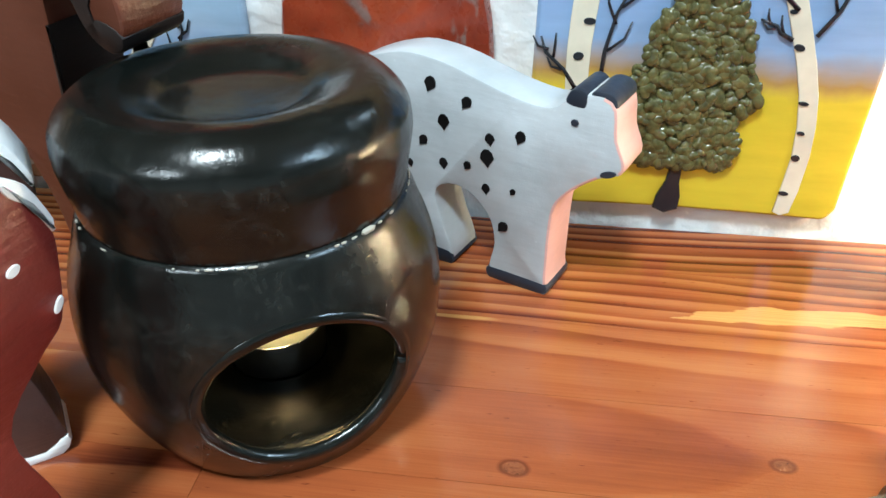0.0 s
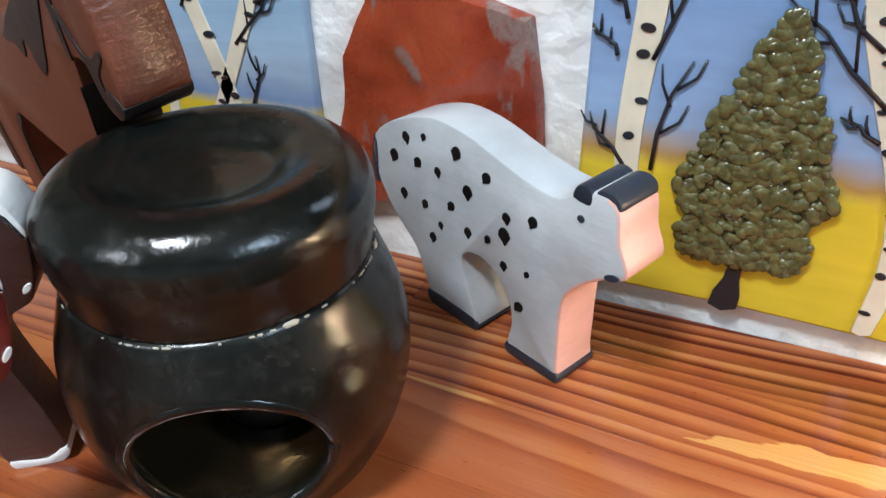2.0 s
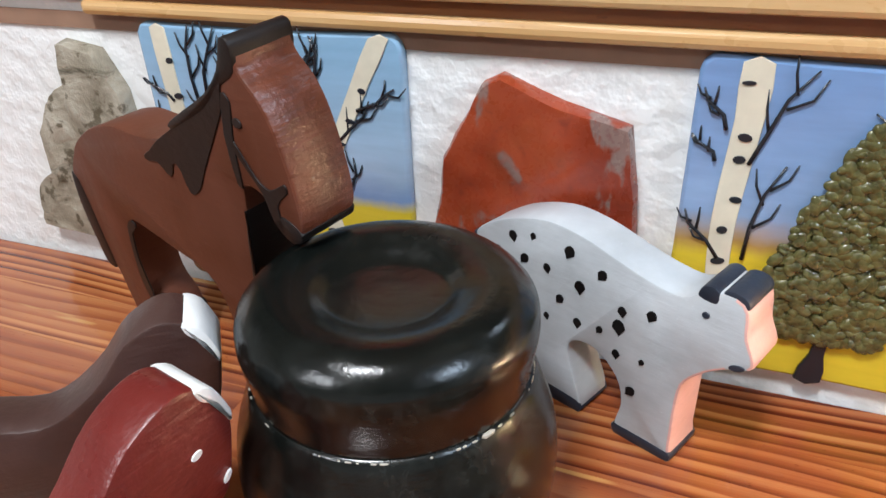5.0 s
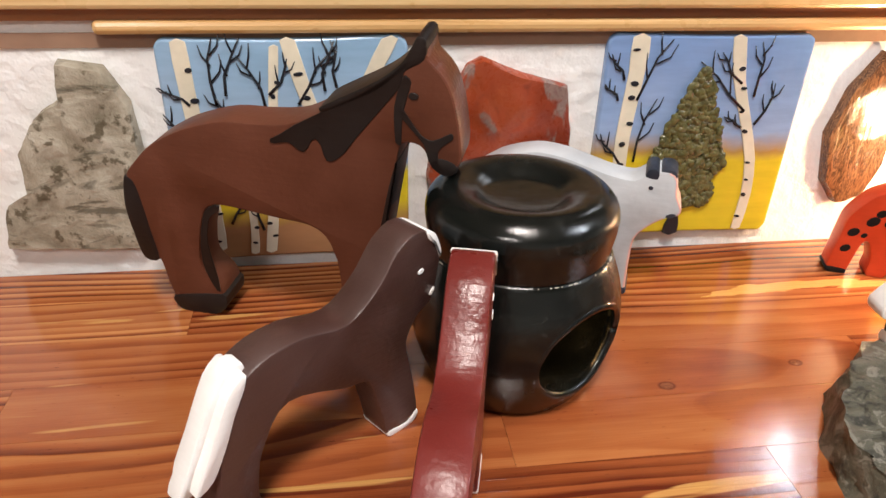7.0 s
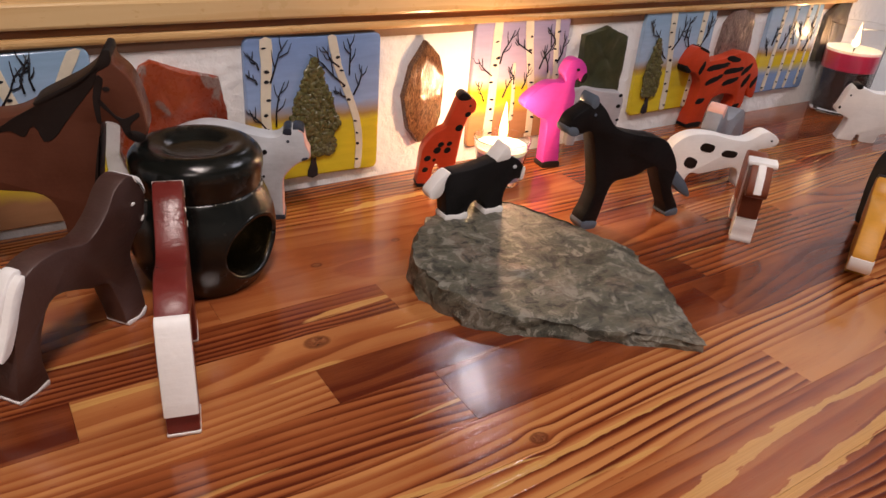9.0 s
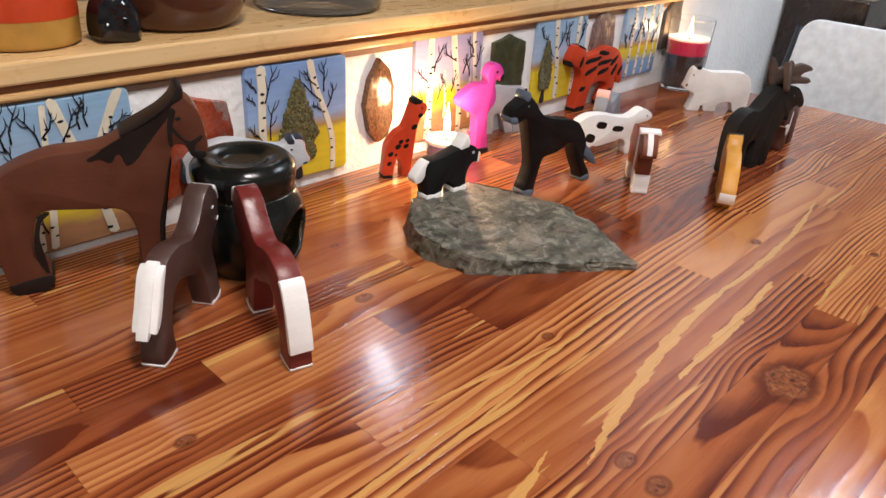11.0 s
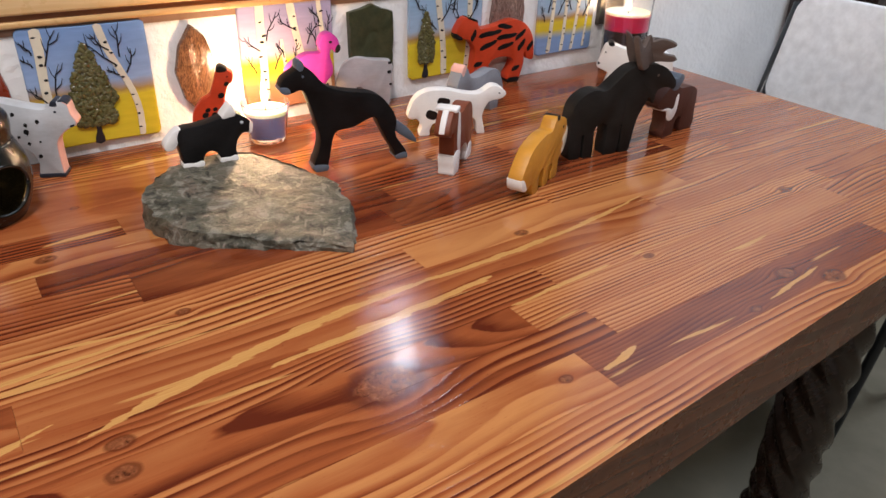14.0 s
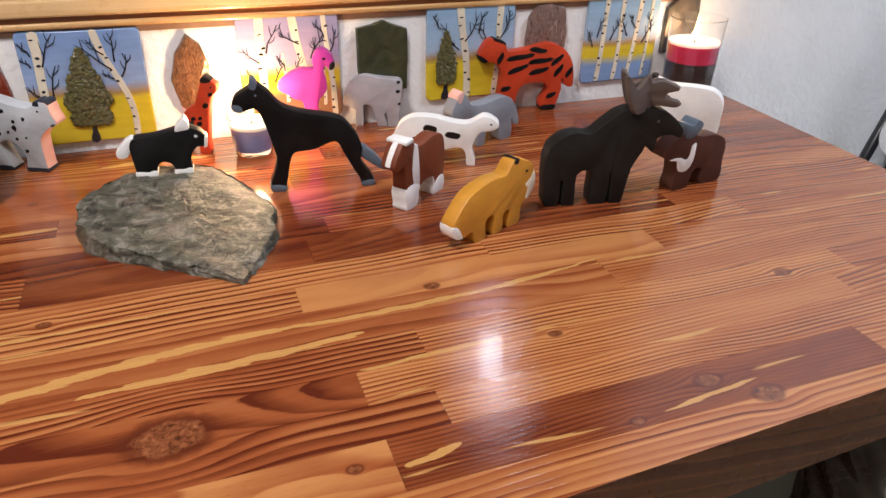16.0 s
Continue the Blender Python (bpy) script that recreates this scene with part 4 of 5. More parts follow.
for u, z, s in ((-4.6, 8.6, 0.6), (-3.4, 9.0, 0.4), (-1.3, 8.9, 0.7), (-3.9, 7.6, 0.6), (-2.5, 7.6, 0.5), (-5.6, 7.4, 0.7), (0.5, 8.4, 0.6), (-0.6, 7.3, 0.7), (-1.7, 6.2, 0.55), (1.7, 7.0, 0.55),
                (3.1, 7.4, 0.6), (1.6, 6.1, 0.8), (-0.6, 5.3, 0.55), (0.6, 5.5, 0.45), (-3.5, 5.6, 0.5), (1.6, 4.6, 0.5), (2.9, 4.8, 0.35), (2.5, 2.9, 0.6), (-3.0, 4.0, 0.55), (-5.0, 5.6, 0.6), (-2.4, 4.9, 0.4)):
    mark(calf, dab(u, z, s * 0.85, s * 1.12, (u * 37) % 80 + 130, 0.97), BLACK, "spot", 1)
mark(calf, dab(5.4, 8.6, 0.34, 0.3), NAVY, "eye", 1)
wrap(calf, [(4.95, 9.3), (5.05, 9.8), (5.4, 9.98), (5.75, 9.85), (5.85, 9.5), (5.7, 9.2)], NAVY, "horn", 0.0003)
wrap(calf, [(5.80, 9.45), (5.95, 9.92), (6.4, 10.05), (6.85, 9.9), (7.0, 9.5), (6.7, 9.2), (6.2, 9.1)], NAVY, "horn", -0.0005)
wrap(calf, [(1.95, -0.02), (4.8, -0.02), (4.82, 0.55), (1.85, 0.6)], NAVY, "hoof")
wrap(calf, [(-3.3, -0.02), (-0.15, -0.02), (-0.3, 0.7), (-3.5, 0.8)], NAVY, "hoof")
wrap(calf, [(-7.2, 8.0), (-7.5, 6.4), (-7.1, 5.4), (-6.8, 6.6), (-6.8, 7.8)], NAVY, "tail", 0.0)
mark(calf, dab(7.0, 6.75, 0.7, 0.3, 20), NAVY, "mouth", 1)

# red giraffe with black spots
giraffe = animal("red_giraffe", 0.215, 0.270, -20,
                 [(-1.0, 0.6), (-0.8, 0), (0.4, 0), (0.8, 2.0), (1.3, 2.9), (1.9, 1.4), (2.0, 0), (3.3, 0), (3.4, 1.8), (3.7, 4.2), (4.1, 7.0), (4.7, 8.7), (5.3, 9.2), (5.5, 10.2), (4.8, 10.8), (3.8, 11.3),
                  (3.3, 10.6), (2.4, 8.2), (2.0, 7.3), (0.8, 6.6), (-0.4, 5.0), (-0.7, 3.4)], 0.018, RED, "orange-red wooden giraffe with black spots", "toy giraffe")
for u, z, s in ((1.2, 4.6, 1.0), (1.6, 5.3, 0.8), (2.4, 4.6, 0.9), (2.6, 5.4, 0.7), (0.1, 3.6, 0.9), (-0.1, 2.2, 0.8), (3.6, 7.3, 1.0), (4.5, 8.9, 0.8), (0.9, 3.4, 0.5), (4.7, 9.9, 0.3)):
    mark(giraffe, dab(u, z, s, s * 0.75, 30), BLACK, "spot", 1)
wrap(giraffe, [(3.3, 10.6), (3.8, 11.4), (4.8, 10.85), (4.4, 10.5)], BLACK, "horn", 0.0003)
wrap(giraffe, [(-1.05, 0.5), (-0.8, -0.02), (0.42, -0.02), (0.4, 0.4)], BLACK, "hoof")

# pink flamingo
flamingo = animal("pink_flamingo", 0.385, 0.262, -10,
                  [(-3.4, 8.6), (-1.9, 7.5), (-1.2, 6.9), (0.1, 6.3), (0.3, 4.0), (0.5, 0), (2.6, 0), (2.4, 4.0), (2.4, 6.4), (3.6, 7.9), (3.7, 9.4), (3.4, 10.6), (3.6, 11.6), (4.3, 11.1), (4.9, 11.6), (4.7, 13.0),
                   (3.6, 14.0), (2.4, 13.7), (1.8, 12.4), (1.9, 11.2), (-0.1, 11.2), (-2.2, 10.1)], 0.019, MAGENTA, "bright pink wooden flamingo on one leg", "toy flamingo")
wrap(flamingo, [(0.35, -0.02), (2.75, -0.02), (2.7, 0.8), (0.4, 0.8)], CHEST_D, "foot", 0.0012)
mark(flamingo, dab(3.5, 12.7, 0.5, 0.4), CHEST_D, "eye", 1)
wrap(flamingo, [(4.3, 11.0), (5.0, 11.5), (4.8, 12.3), (4.2, 11.8)], CHEST_D, "beak", 0.0003)

# grey hippo in front of the green stone
hippo = animal("grey_hippo", 0.500, 0.306, -22,
               [(-4.6, 4.0), (-4.3, 3.2), (-3.3, 3.0), (-2.5, 2.5), (-2.5, 0), (-1.3, 0), (-1.2, 3.3), (0.1, 3.1), (1.1, 0), (2.6, 0), (2.3, 2.2), (2.7, 0.0), (4.2, 0), (4.7, 4.0), (4.9, 6.6), (4.3, 7.6),
                (1.5, 7.8), (-1.2, 8.3), (-3.2, 7.2), (-4.0, 5.6)], 0.020, LGREY, "light grey wooden hippo", "toy hippo")
for u, z, s in ((4.4, 7.3, 0.6), (4.3, 5.8, 0.7), (4.5, 3.8, 0.5)):
    mark(hippo, dab(u, z, s, s * 0.8, 20), BLACK, "spot", 1)

# black horse with grey hooves
dog = animal("black_horse", 0.319, 0.102, -7.4,
             [(-0.7, 1.3), (-0.5, 0), (0.95, 0), (1.3, 1.1), (2.0, 4.2), (2.7, 5.3), (5.2, 5.6), (7.8, 6.5), (8.8, 4.9), (9.8, 2.9), (10.8, 1.2), (11.2, 0), (12.6, 0), (12.5, 1.2), (11.2, 3.2), (11.0, 4.3),
              (11.2, 5.6), (10.7, 7.0), (9.2, 9.0), (7.6, 9.8), (4.1, 10.5), (1.6, 11.4), (0.0, 13.2), (-1.2, 14.3), (-1.8, 14.9), (-2.1, 14.0), (-3.9, 12.9), (-4.4, 11.9), (-4.2, 11.2), (-3.0, 11.0), (-1.6, 11.2),
              (-0.8, 9.4), (0.0, 6.3), (0.3, 4.4), (-0.2, 2.4)], 0.021, [BLACK, MAROON], "matt black wooden horse with grey hooves and tail", "toy horse")
wrap(dog, [(11.2, 5.5), (10.9, 4.3), (12.0, 3.3), (13.4, 2.3), (14.4, 2.0), (13.5, 3.6), (12.3, 4.8)], SLATE, "tail", -0.003, label="slate grey tail")
wrap(dog, [(-0.75, 1.0), (-0.5, -0.02), (1.0, -0.02), (1.2, 0.8)], SLATE, "hoof")
wrap(dog, [(11.0, 0.6), (11.2, -0.02), (12.65, -0.02), (12.55, 0.9)], SLATE, "hoof")
wrap(dog, [(-1.2, 14.3), (-1.8, 15.0), (-2.2, 14.0), (-1.6, 13.6)], SLATE, "ear", 0.0003)
wrap(dog, [(-4.45, 11.9), (-4.25, 11.1), (-3.2, 10.95), (-3.4, 11.8)], SLATE, "muzzle", 0.0003)
mark(dog, dab(-1.5, 13.0, 0.3, 0.3), SLATE, "eye", 1)

# white long cow with brown patches
cow = animal("white_cow", 0.508, 0.146, -23.4,
             [(-2.0, 3.0), (-1.7, 4.2), (-0.8, 5.9), (1.1, 6.9), (3.9, 6.9), (6.2, 6.4), (8.6, 6.2), (10.6, 7.3), (11.9, 7.1), (13.0, 6.1), (12.2, 5.3), (10.6, 5.0), (9.9, 4.2), (9.4, 2.6), (9.9, 0), (8.7, 0),
              (8.1, 2.4), (5.6, 2.2), (3.2, 1.7), (2.0, 1.8), (1.4, 0.9), (1.3, 0), (-0.2, 0), (0.1, 1.4), (-0.6, 2.6), (-1.4, 2.6)], 0.020, WHITE, "white wooden cow with dark brown patches", "toy cow")
for u, z, w, h in ((3.4, 5.2, 2.0, 1.2), (6.6, 4.4, 2.2, 1.0), (1.6, 3.2, 1.8, 1.5)):
    mark(cow, [(u - w / 2, z), (u - w * 0.3, z + h / 2), (u + w * 0.2, z + h * 0.4), (u + w / 2, z + h * 0.1), (u + w * 0.3, z - h / 2), (u - w * 0.3, z - h * 0.35)], CHEST_D, "brown_patch")
mark(cow, dab(11.9, 6.2, 0.3, 0.25), BLACK, "eye", 1)

# grey donkey
donkey = animal("grey_donkey", 0.66, 0.183, 20,
                [(-8.6, 6.3), (-8.0, 5.3), (-6.6, 5.0), (-4.6, 4.8), (-3.4, 3.0), (-3.2, 0), (-1.8, 0), (-1.2, 2.8), (0.8, 2.9), (1.6, 0), (3.8, 0), (3.8, 3.0), (4.4, 2.0), (5.4, 1.9), (5.0, 4.0), (3.6, 6.2), (1.5, 6.9),
                 (-2.0, 6.5), (-4.6, 6.8), (-5.6, 8.2), (-6.6, 9.0), (-7.4, 8.4)], 0.021, [GREY, LGREY], "blue-grey wooden donkey with pink ears", "toy donkey")
wrap(donkey, [(-6.2, 8.6), (-6.6, 9.2), (-7.6, 8.4), (-7.0, 7.4)], PINK, "ear", 0.0003)

# striped tiger
tiger = animal("orange_tiger", 0.750, 0.300, -4,
               [(-6.6, 10.4), (-6.3, 9.1), (-4.1, 8.7), (-2.6, 6.9), (-2.8, 3.4), (-3.3, 0), (-0.6, 0), (0.2, 2.4), (1.0, 4.4), (3.5, 5.0), (6.0, 4.0), (4.9, 1.6), (5.2, 0), (7.2, 0), (8.4, 3.4), (8.4, 5.4), (9.0, 4.2),
                (10.5, 4.0), (10.2, 7.7), (8.4, 10.3), (5.6, 11.4), (2.0, 10.7), (-1.6, 10.4), (-2.4, 11.9), (-4.3, 12.6), (-5.4, 12.2)], 0.022, RED, "orange-red wooden tiger with black stripes", "toy tiger")
for u, z, w, t in ((0.5, 9.4, 4.6, 8), (0.2, 7.4, 3.6, 20), (3.6, 10.4, 3.0, -8), (4.2, 8.6, 4.2, 6), (4.0, 6.9, 3.4, 14), (7.2, 8.6, 2.6, 40), (7.6, 6.8, 2.4, 55), (-1.8, 4.2, 1.8, 15), (6.6, 2.6, 1.8, 25), (-3.0, 9.4, 2.0, 70), (9.6, 6.4, 2.0, 60)):
    c, s = math.cos(radians(t)), math.sin(radians(t))
    mark(tiger, [(u + a * w * c - b * s, z + a * w * s + b * c) for a, b in ((-0.56, 0), (-0.2, 0.52), (0.2, 0.32), (0.56, 0.06), (0.2, -0.40), (-0.2, -0.34))], BLACK, "stripe", 2)
wrap(tiger, [(-2.2, 11.5), (-2.4, 12.0), (-4.3, 12.7), (-4.4, 12.3)], BLACK, "ear", 0.0003)
wrap(tiger, [(-6.65, 10.0), (-6.35, 9.0), (-5.2, 8.9), (-5.8, 9.6)], BLACK, "muzzle", 0.0003)
wrap(tiger, [(-3.35, -0.02), (-0.6, -0.02), (-0.4, 0.8), (-3.2, 0.8)], BLACK, "paw")
wrap(tiger, [(5.2, -0.02), (7.2, -0.02), (7.5, 0.9), (5.0, 0.9)], BLACK, "paw")

# brown and white calf seen from the front
bcow = animal("brown_white_calf", 0.473, 0.006, 37.6,
              [(-1.3, 0.9), (-1.2, 0), (0.9, 0), (1.3, 1.6), (2.4, 2.6), (4.4, 2.6), (4.9, 1.2), (4.8, 0), (6.9, 0), (7.2, 2.0), (7.4, 5.4), (6.8, 7.6), (5.0, 8.2), (2.6, 7.8), (0.9, 8.0), (-0.4, 9.3), (-1.8, 9.2), (-3.0, 8.0),
               (-3.7, 6.6), (-3.0, 5.9), (-1.7, 6.1), (-1.4, 4.0)], 0.021, [RUST, WHITE], "rust-brown and white wooden calf", "toy cow",
              lambda u, z, nu, nz: 1 if z < 2.6 else 0)
wrap(bcow, [(-0.5, 9.35), (-1.85, 9.28), (-3.08, 8.08), (-3.8, 6.6), (-3.4, 6.5), (-2.7, 7.8), (-1.6, 8.8)], WHITE, "blaze", -0.0065, label="white blaze")
wrap(bcow, [(-1.35, 0.9), (-1.25, -0.02), (0.95, -0.02), (1.35, 1.6), (1.6, 2.6), (0.2, 3.2), (-1.5, 2.8)], WHITE, "leg_paint")
wrap(bcow, [(4.9, 1.2), (4.75, -0.02), (6.95, -0.02), (7.2, 1.9), (6.0, 2.2)], WHITE, "leg_paint")
wrap(bcow, [(0.3, 8.25), (1.1, 8.02), (1.5, 5.4), (1.5, 2.4), (0.4, 2.6), (-0.1, 5.2)], WHITE, "white_collar", 0.0005)
wrap(bcow, [(-0.4, 9.45), (-1.9, 9.35), (-1.9, 8.9), (-0.5, 8.9)], WHITE, "horn", 0.004)

# yellow fox
fox = animal("yellow_fox", 0.505, -0.108, 25,
             [(-2.9, 3.3), (-2.6, 2.0), (-1.0, 1.4), (0.4, 1.6), (1.0, 0.0), (2.6, 0.0), (2.7, 2.2), (4.0, 2.5), (4.0, 0), (5.6, 0), (5.8, 2.1), (6.9, 2.2), (6.7, 0), (8.7, 0), (9.0, 2.2), (10.3, 3.0), (11.3, 4.6), (10.9, 6.4),
              (10.3, 7.5), (9.2, 8.0), (7.6, 8.6), (6.7, 8.1), (5.8, 7.1), (4.0, 7.2), (2.2, 7.0), (-0.1, 6.3), (-1.8, 4.8)], 0.020, FOX, "yellow-orange wooden fox with white bib and tail tip", "toy fox")
wrap(fox, [(-2.95, 3.3), (-2.65, 1.95), (-1.3, 1.45), (-1.6, 2.4), (-2.2, 3.2)], WHITE, "tail_tip", 0.0004)
wrap(fox, [(9.6, 2.9), (10.3, 2.95), (11.35, 4.6), (10.95, 6.3), (10.4, 5.6), (9.4, 4.8), (9.9, 4.2)], BONE, "bib", 0.0004)
mark(fox, dab(9.5, 6.6, 0.5, 0.35), BLACK, "eye", 1)
wrap(fox, [(7.0, 8.2), (7.6, 8.65), (8.0, 8.5), (7.8, 7.9)], CHEST_D, "ear", 0.0003)

# dark moose with antlers
moose = animal("dark_moose", 0.64, -0.045, -10,
               [(-0.9, 2.0), (-0.6, 0), (1.1, 0), (1.1, 3.4), (1.5, 3.4), (1.6, 0), (3.2, 0), (3.2, 4.2), (5.2, 4.5), (5.3, 0), (7.4, 0), (7.6, 4.2), (7.8, 4.2), (8.0, 0), (9.6, 0), (10.3, 4.6), (11.5, 7.0), (12.0, 7.8), (12.9, 6.8), (13.2, 8.6),
                (14.9, 9.0), (16.3, 8.6), (16.4, 9.8), (14.6, 11.6), (12.8, 12.4), (9.8, 12.6), (7.9, 12.2), (6.2, 11.0), (4.4, 9.6), (2.6, 9.8), (0.8, 9.3), (-0.7, 7.9), (-1.1, 5.3)],
               0.024, MOOSE, "charcoal-black wooden moose with grey-brown antlers", "toy moose", steps=3)
for shift, lean, tip in ((-0.001, 24, -10), (0.015, -30, 8)):
    o = part("antler", slab([(-1.4, 0.0), (-2.2, 1.6), (-2.8, 4.6), (-1.9, 4.0), (-1.3, 3.0), (-0.5, 3.2), (0.7, 4.2), (1.1, 3.4), (2.4, 3.8), (4.4, 3.1), (3.2, 2.4), (2.8, 1.7), (4.8, 1.0), (2.6, 0.6), (1.2, 0.4), (0.0, 0.0)],
                            0.008, 0, 0.0014, 3), ANTLER, moose, "flat grey-brown antler", 40)
    o.matrix_local = pose(0.108, shift, 0.1215, tip, 0, lean)
mark(moose, dab(12.9, 10.9, 0.4, 0.4), ANTLER, "eye", 1)

# maroon bull with white bib and grey horns
bull = animal("maroon_bull", 0.833, -0.051, 8.8,
              [(-1.3, 0), (1.3, 0), (1.8, 1.9), (2.6, 2.6), (3.6, 2.2), (3.9, 0), (7.3, 0), (7.4, 3.0), (7.2, 5.8), (5.2, 7.0), (2.4, 7.2), (0.6, 7.8), (-1.4, 7.9), (-3.6, 6.6), (-4.2, 5.6), (-3.0, 4.8), (-1.6, 4.4), (-1.2, 2.4)],
              0.024, MAROON, "dark maroon wooden bull with white bib and grey horns", "toy bull")
wrap(bull, [(-2.6, 4.7), (-1.5, 4.3), (-1.0, 2.9), (0.6, 2.6), (1.6, 4.0), (1.6, 6.4), (0.8, 6.2), (0.4, 4.4), (-1.0, 4.8)], WHITE, "bib", 0.0005)
wrap(bull, [(-1.0, 7.7), (-0.6, 9.2), (0.4, 9.0), (1.2, 9.6), (2.2, 8.8), (1.0, 7.4), (0, 7.2)], SLATE, "horn", 0.0006)

# white bear
bear = animal("white_bear", 0.922, 0.168, -44,
              [(-1.6, 5.4), (-1.9, 4.4), (-0.8, 3.8), (0.2, 3.2), (-0.3, 0.9), (-0.5, 0), (1.7, 0), (2.1, 1.0), (2.6, 0.9), (2.8, 0), (5.0, 0), (5.3, 1.2), (6.4, 1.8), (8.0, 1.8), (8.8, 0), (11.0, 0), (11.4, 3.0), (11.2, 6.0), (9.6, 7.6),
               (6.5, 7.8), (3.0, 7.7), (1.0, 8.3), (-0.3, 8.4), (-1.0, 7.6)], 0.022, WHITE, "white wooden bear with black ears", "toy bear")
wrap(bear, [(-0.3, 8.5), (0.5, 8.8), (0.8, 8.2), (0.1, 8.0)], BLACK, "ear", 0.0003)
mark(bear, dab(-0.6, 7.0, 0.3, 0.3), BLACK, "eye", 1)
mark(bear, dab(-1.6, 5.0, 0.4, 0.5), BLACK, "nose", 1)

# ---- flat rock with a small black and white goat on it ----
k = Nodes("mottled_slate")
v = k.coords()
turned = k.n("Mapping")
k.l(k.n("TexCoord").outputs["Object"], turned.inputs[0])
turned.inputs["Rotation"].default_value = (0.2, 0.1, radians(38))
turned.inputs["Scale"].default_value = (9, 42, 30)
n1, n2 = k.noise(v, 15, 5, 0.6, 0.3), k.noise(v, 210, 5, 0.7)
n3 = k.noise(turned.outputs[0], 1.0, 8, 0.72, 1.1)
n4 = k.noise(v, 62, 7, 0.72, 1.0)
c = k.ramp(n1, (0.34, (0.055, 0.054, 0.036)), (0.50, (0.100, 0.095, 0.066)), (0.64, (0.155, 0.120, 0.088)))
c = k.mix(k.ramp(n3, (0.52, 0.0), (0.62, 0.45)), c, (0.24, 0.215, 0.165))
c = k.mix(k.ramp(n3, (0.36, 0.85), (0.46, 0.0)), c, (0.026, 0.025, 0.018))
c = k.mix(k.ramp(n4, (0.40, 0.9), (0.45, 0.0)), c, (0.022, 0.021, 0.015))
c = k.mix(k.ramp(n4, (0.54, 0.0), (0.58, 0.75)), c, (0.26, 0.245, 0.20))
c = k.mix(k.ramp(n2, (0.60, 0.0), (0.70, 0.5)), c, (0.30, 0.28, 0.22))
ROCK = k.done(c, k.ramp(n2, (0.3, 0.34), (0.7, 0.58)), k.bump(n2, 0.6, 0.002, k.bump(k.mix(0.5, n4, n3), 0.9, 0.005)))
top = [(0.084, 0.072), (0.086, 0.036), (0.102, 0.000), (0.132, -0.026), (0.168, -0.052), (0.208, -0.078), (0.240, -0.104), (0.252, -0.114), (0.266, -0.092), (0.286, -0.056), (0.304, -0.020), (0.300, 0.002), (0.309, 0.026),
       (0.296, 0.062), (0.272, 0.112), (0.246, 0.152), (0.205, 0.166), (0.158, 0.160), (0.120, 0.136), (0.094, 0.106)]
bm = bmesh.new()
ring = [Vector(p) for p in top]
pts = [a.lerp(b, q / 6) for a, b in zip(ring, ring[1:] + ring[:1]) for q in range(6)]
pts = [p + (p - Vector((0.19, 0.03))).normalized() * (0.0030 * noise.noise((p.x * 90, p.y * 90, 9)) + 0.0022 * noise.noise((p.x * 380, p.y * 380, 2))) for p in pts]
mid = sum(pts, Vector((0, 0))) / len(pts)


def rock_height(p):
    slope = 0.0185 + 0.085 * (p.y - 0.02) - 0.03 * (p.x - 0.19)
    return max(0.008, min(slope, 0.030)) + 0.0030 * noise.noise((p.x * 26, p.y * 26, 3)) + 0.0016 * noise.noise((p.x * 80 + p.y * 60, p.y * 30 - p.x * 25, 5)) + 0.0008 * noise.noise((p.x * 230, p.y * 230, 5))


rows = []
for level in range(5):
    row = []
    for p in pts:
        t = level / 4
        j = 0.0045 * noise.noise((p.x * 70, p.y * 70, level * 1.7)) - 0.006 * t * (0.7 + noise.noise((p.x * 30, p.y * 30, 1)))
        q = p + (p - mid).normalized() * j
        row.append(bm.verts.new((q.x, q.y, TT + rock_height(p) * t)))
    rows.append(row)
for ring in range(1, 12):
    k = 1 - (ring - 0.55) / 11.5
    row = []
    for p in pts:
        q = mid + (p - mid) * k
        row.append(bm.verts.new((q.x, q.y, TT + rock_height(q) + (0.0012 if ring > 1 else -0.0006))))
    rows.append(row)
for a, b in zip(rows, rows[1:]):
    for i in range(len(pts)):
        bm.faces.new((a[i], a[(i + 1) % len(pts)], b[(i + 1) % len(pts)], b[i])).smooth = True
bm.faces.new(rows[-1]), bm.faces.new(rows[0][::-1])
bmesh.ops.recalc_face_normals(bm, faces=bm.faces[:])
tagged(part("flat_rock", bm, ROCK, None, smooth=38), "flat grey-green veined rock lying on the table", "rock")

goat = animal("black_white_goat", 0.19, 0.13, -3,
              [(-4.0, 4.0), (-3.7, 0.9), (-3.5, 0), (-1.5, 0), (-1.2, 1.2), (-0.6, 1.9), (0.4, 1.7), (0.9, 0.8), (1.0, 0), (2.8, 0), (2.9, 1.6), (3.2, 2.8), (4.0, 3.6), (5.0, 3.6), (5.2, 4.6), (4.4, 5.6), (3.4, 6.1), (2.4, 6.6), (1.6, 6.0),
               (-1.0, 5.4), (-3.4, 5.2)], 0.019, BLACK, "small black wooden goat with white feet and ears", "toy goat", z=TT + 0.0275)
wrap(goat, [(-3.4, 5.25), (-4.4, 4.9), (-5.6, 3.6), (-5.4, 2.8), (-4.4, 2.9), (-3.8, 4.0)], WHITE, "tail", -0.002)
wrap(goat, [(-3.75, 0.9), (-3.55, -0.02), (-1.45, -0.02), (-1.3, 0.9), (-2.4, 0.8)], WHITE, "hoof")
wrap(goat, [(0.85, 0.8), (0.95, -0.02), (2.85, -0.02), (2.9, 0.9), (1.9, 0.8)], WHITE, "hoof")
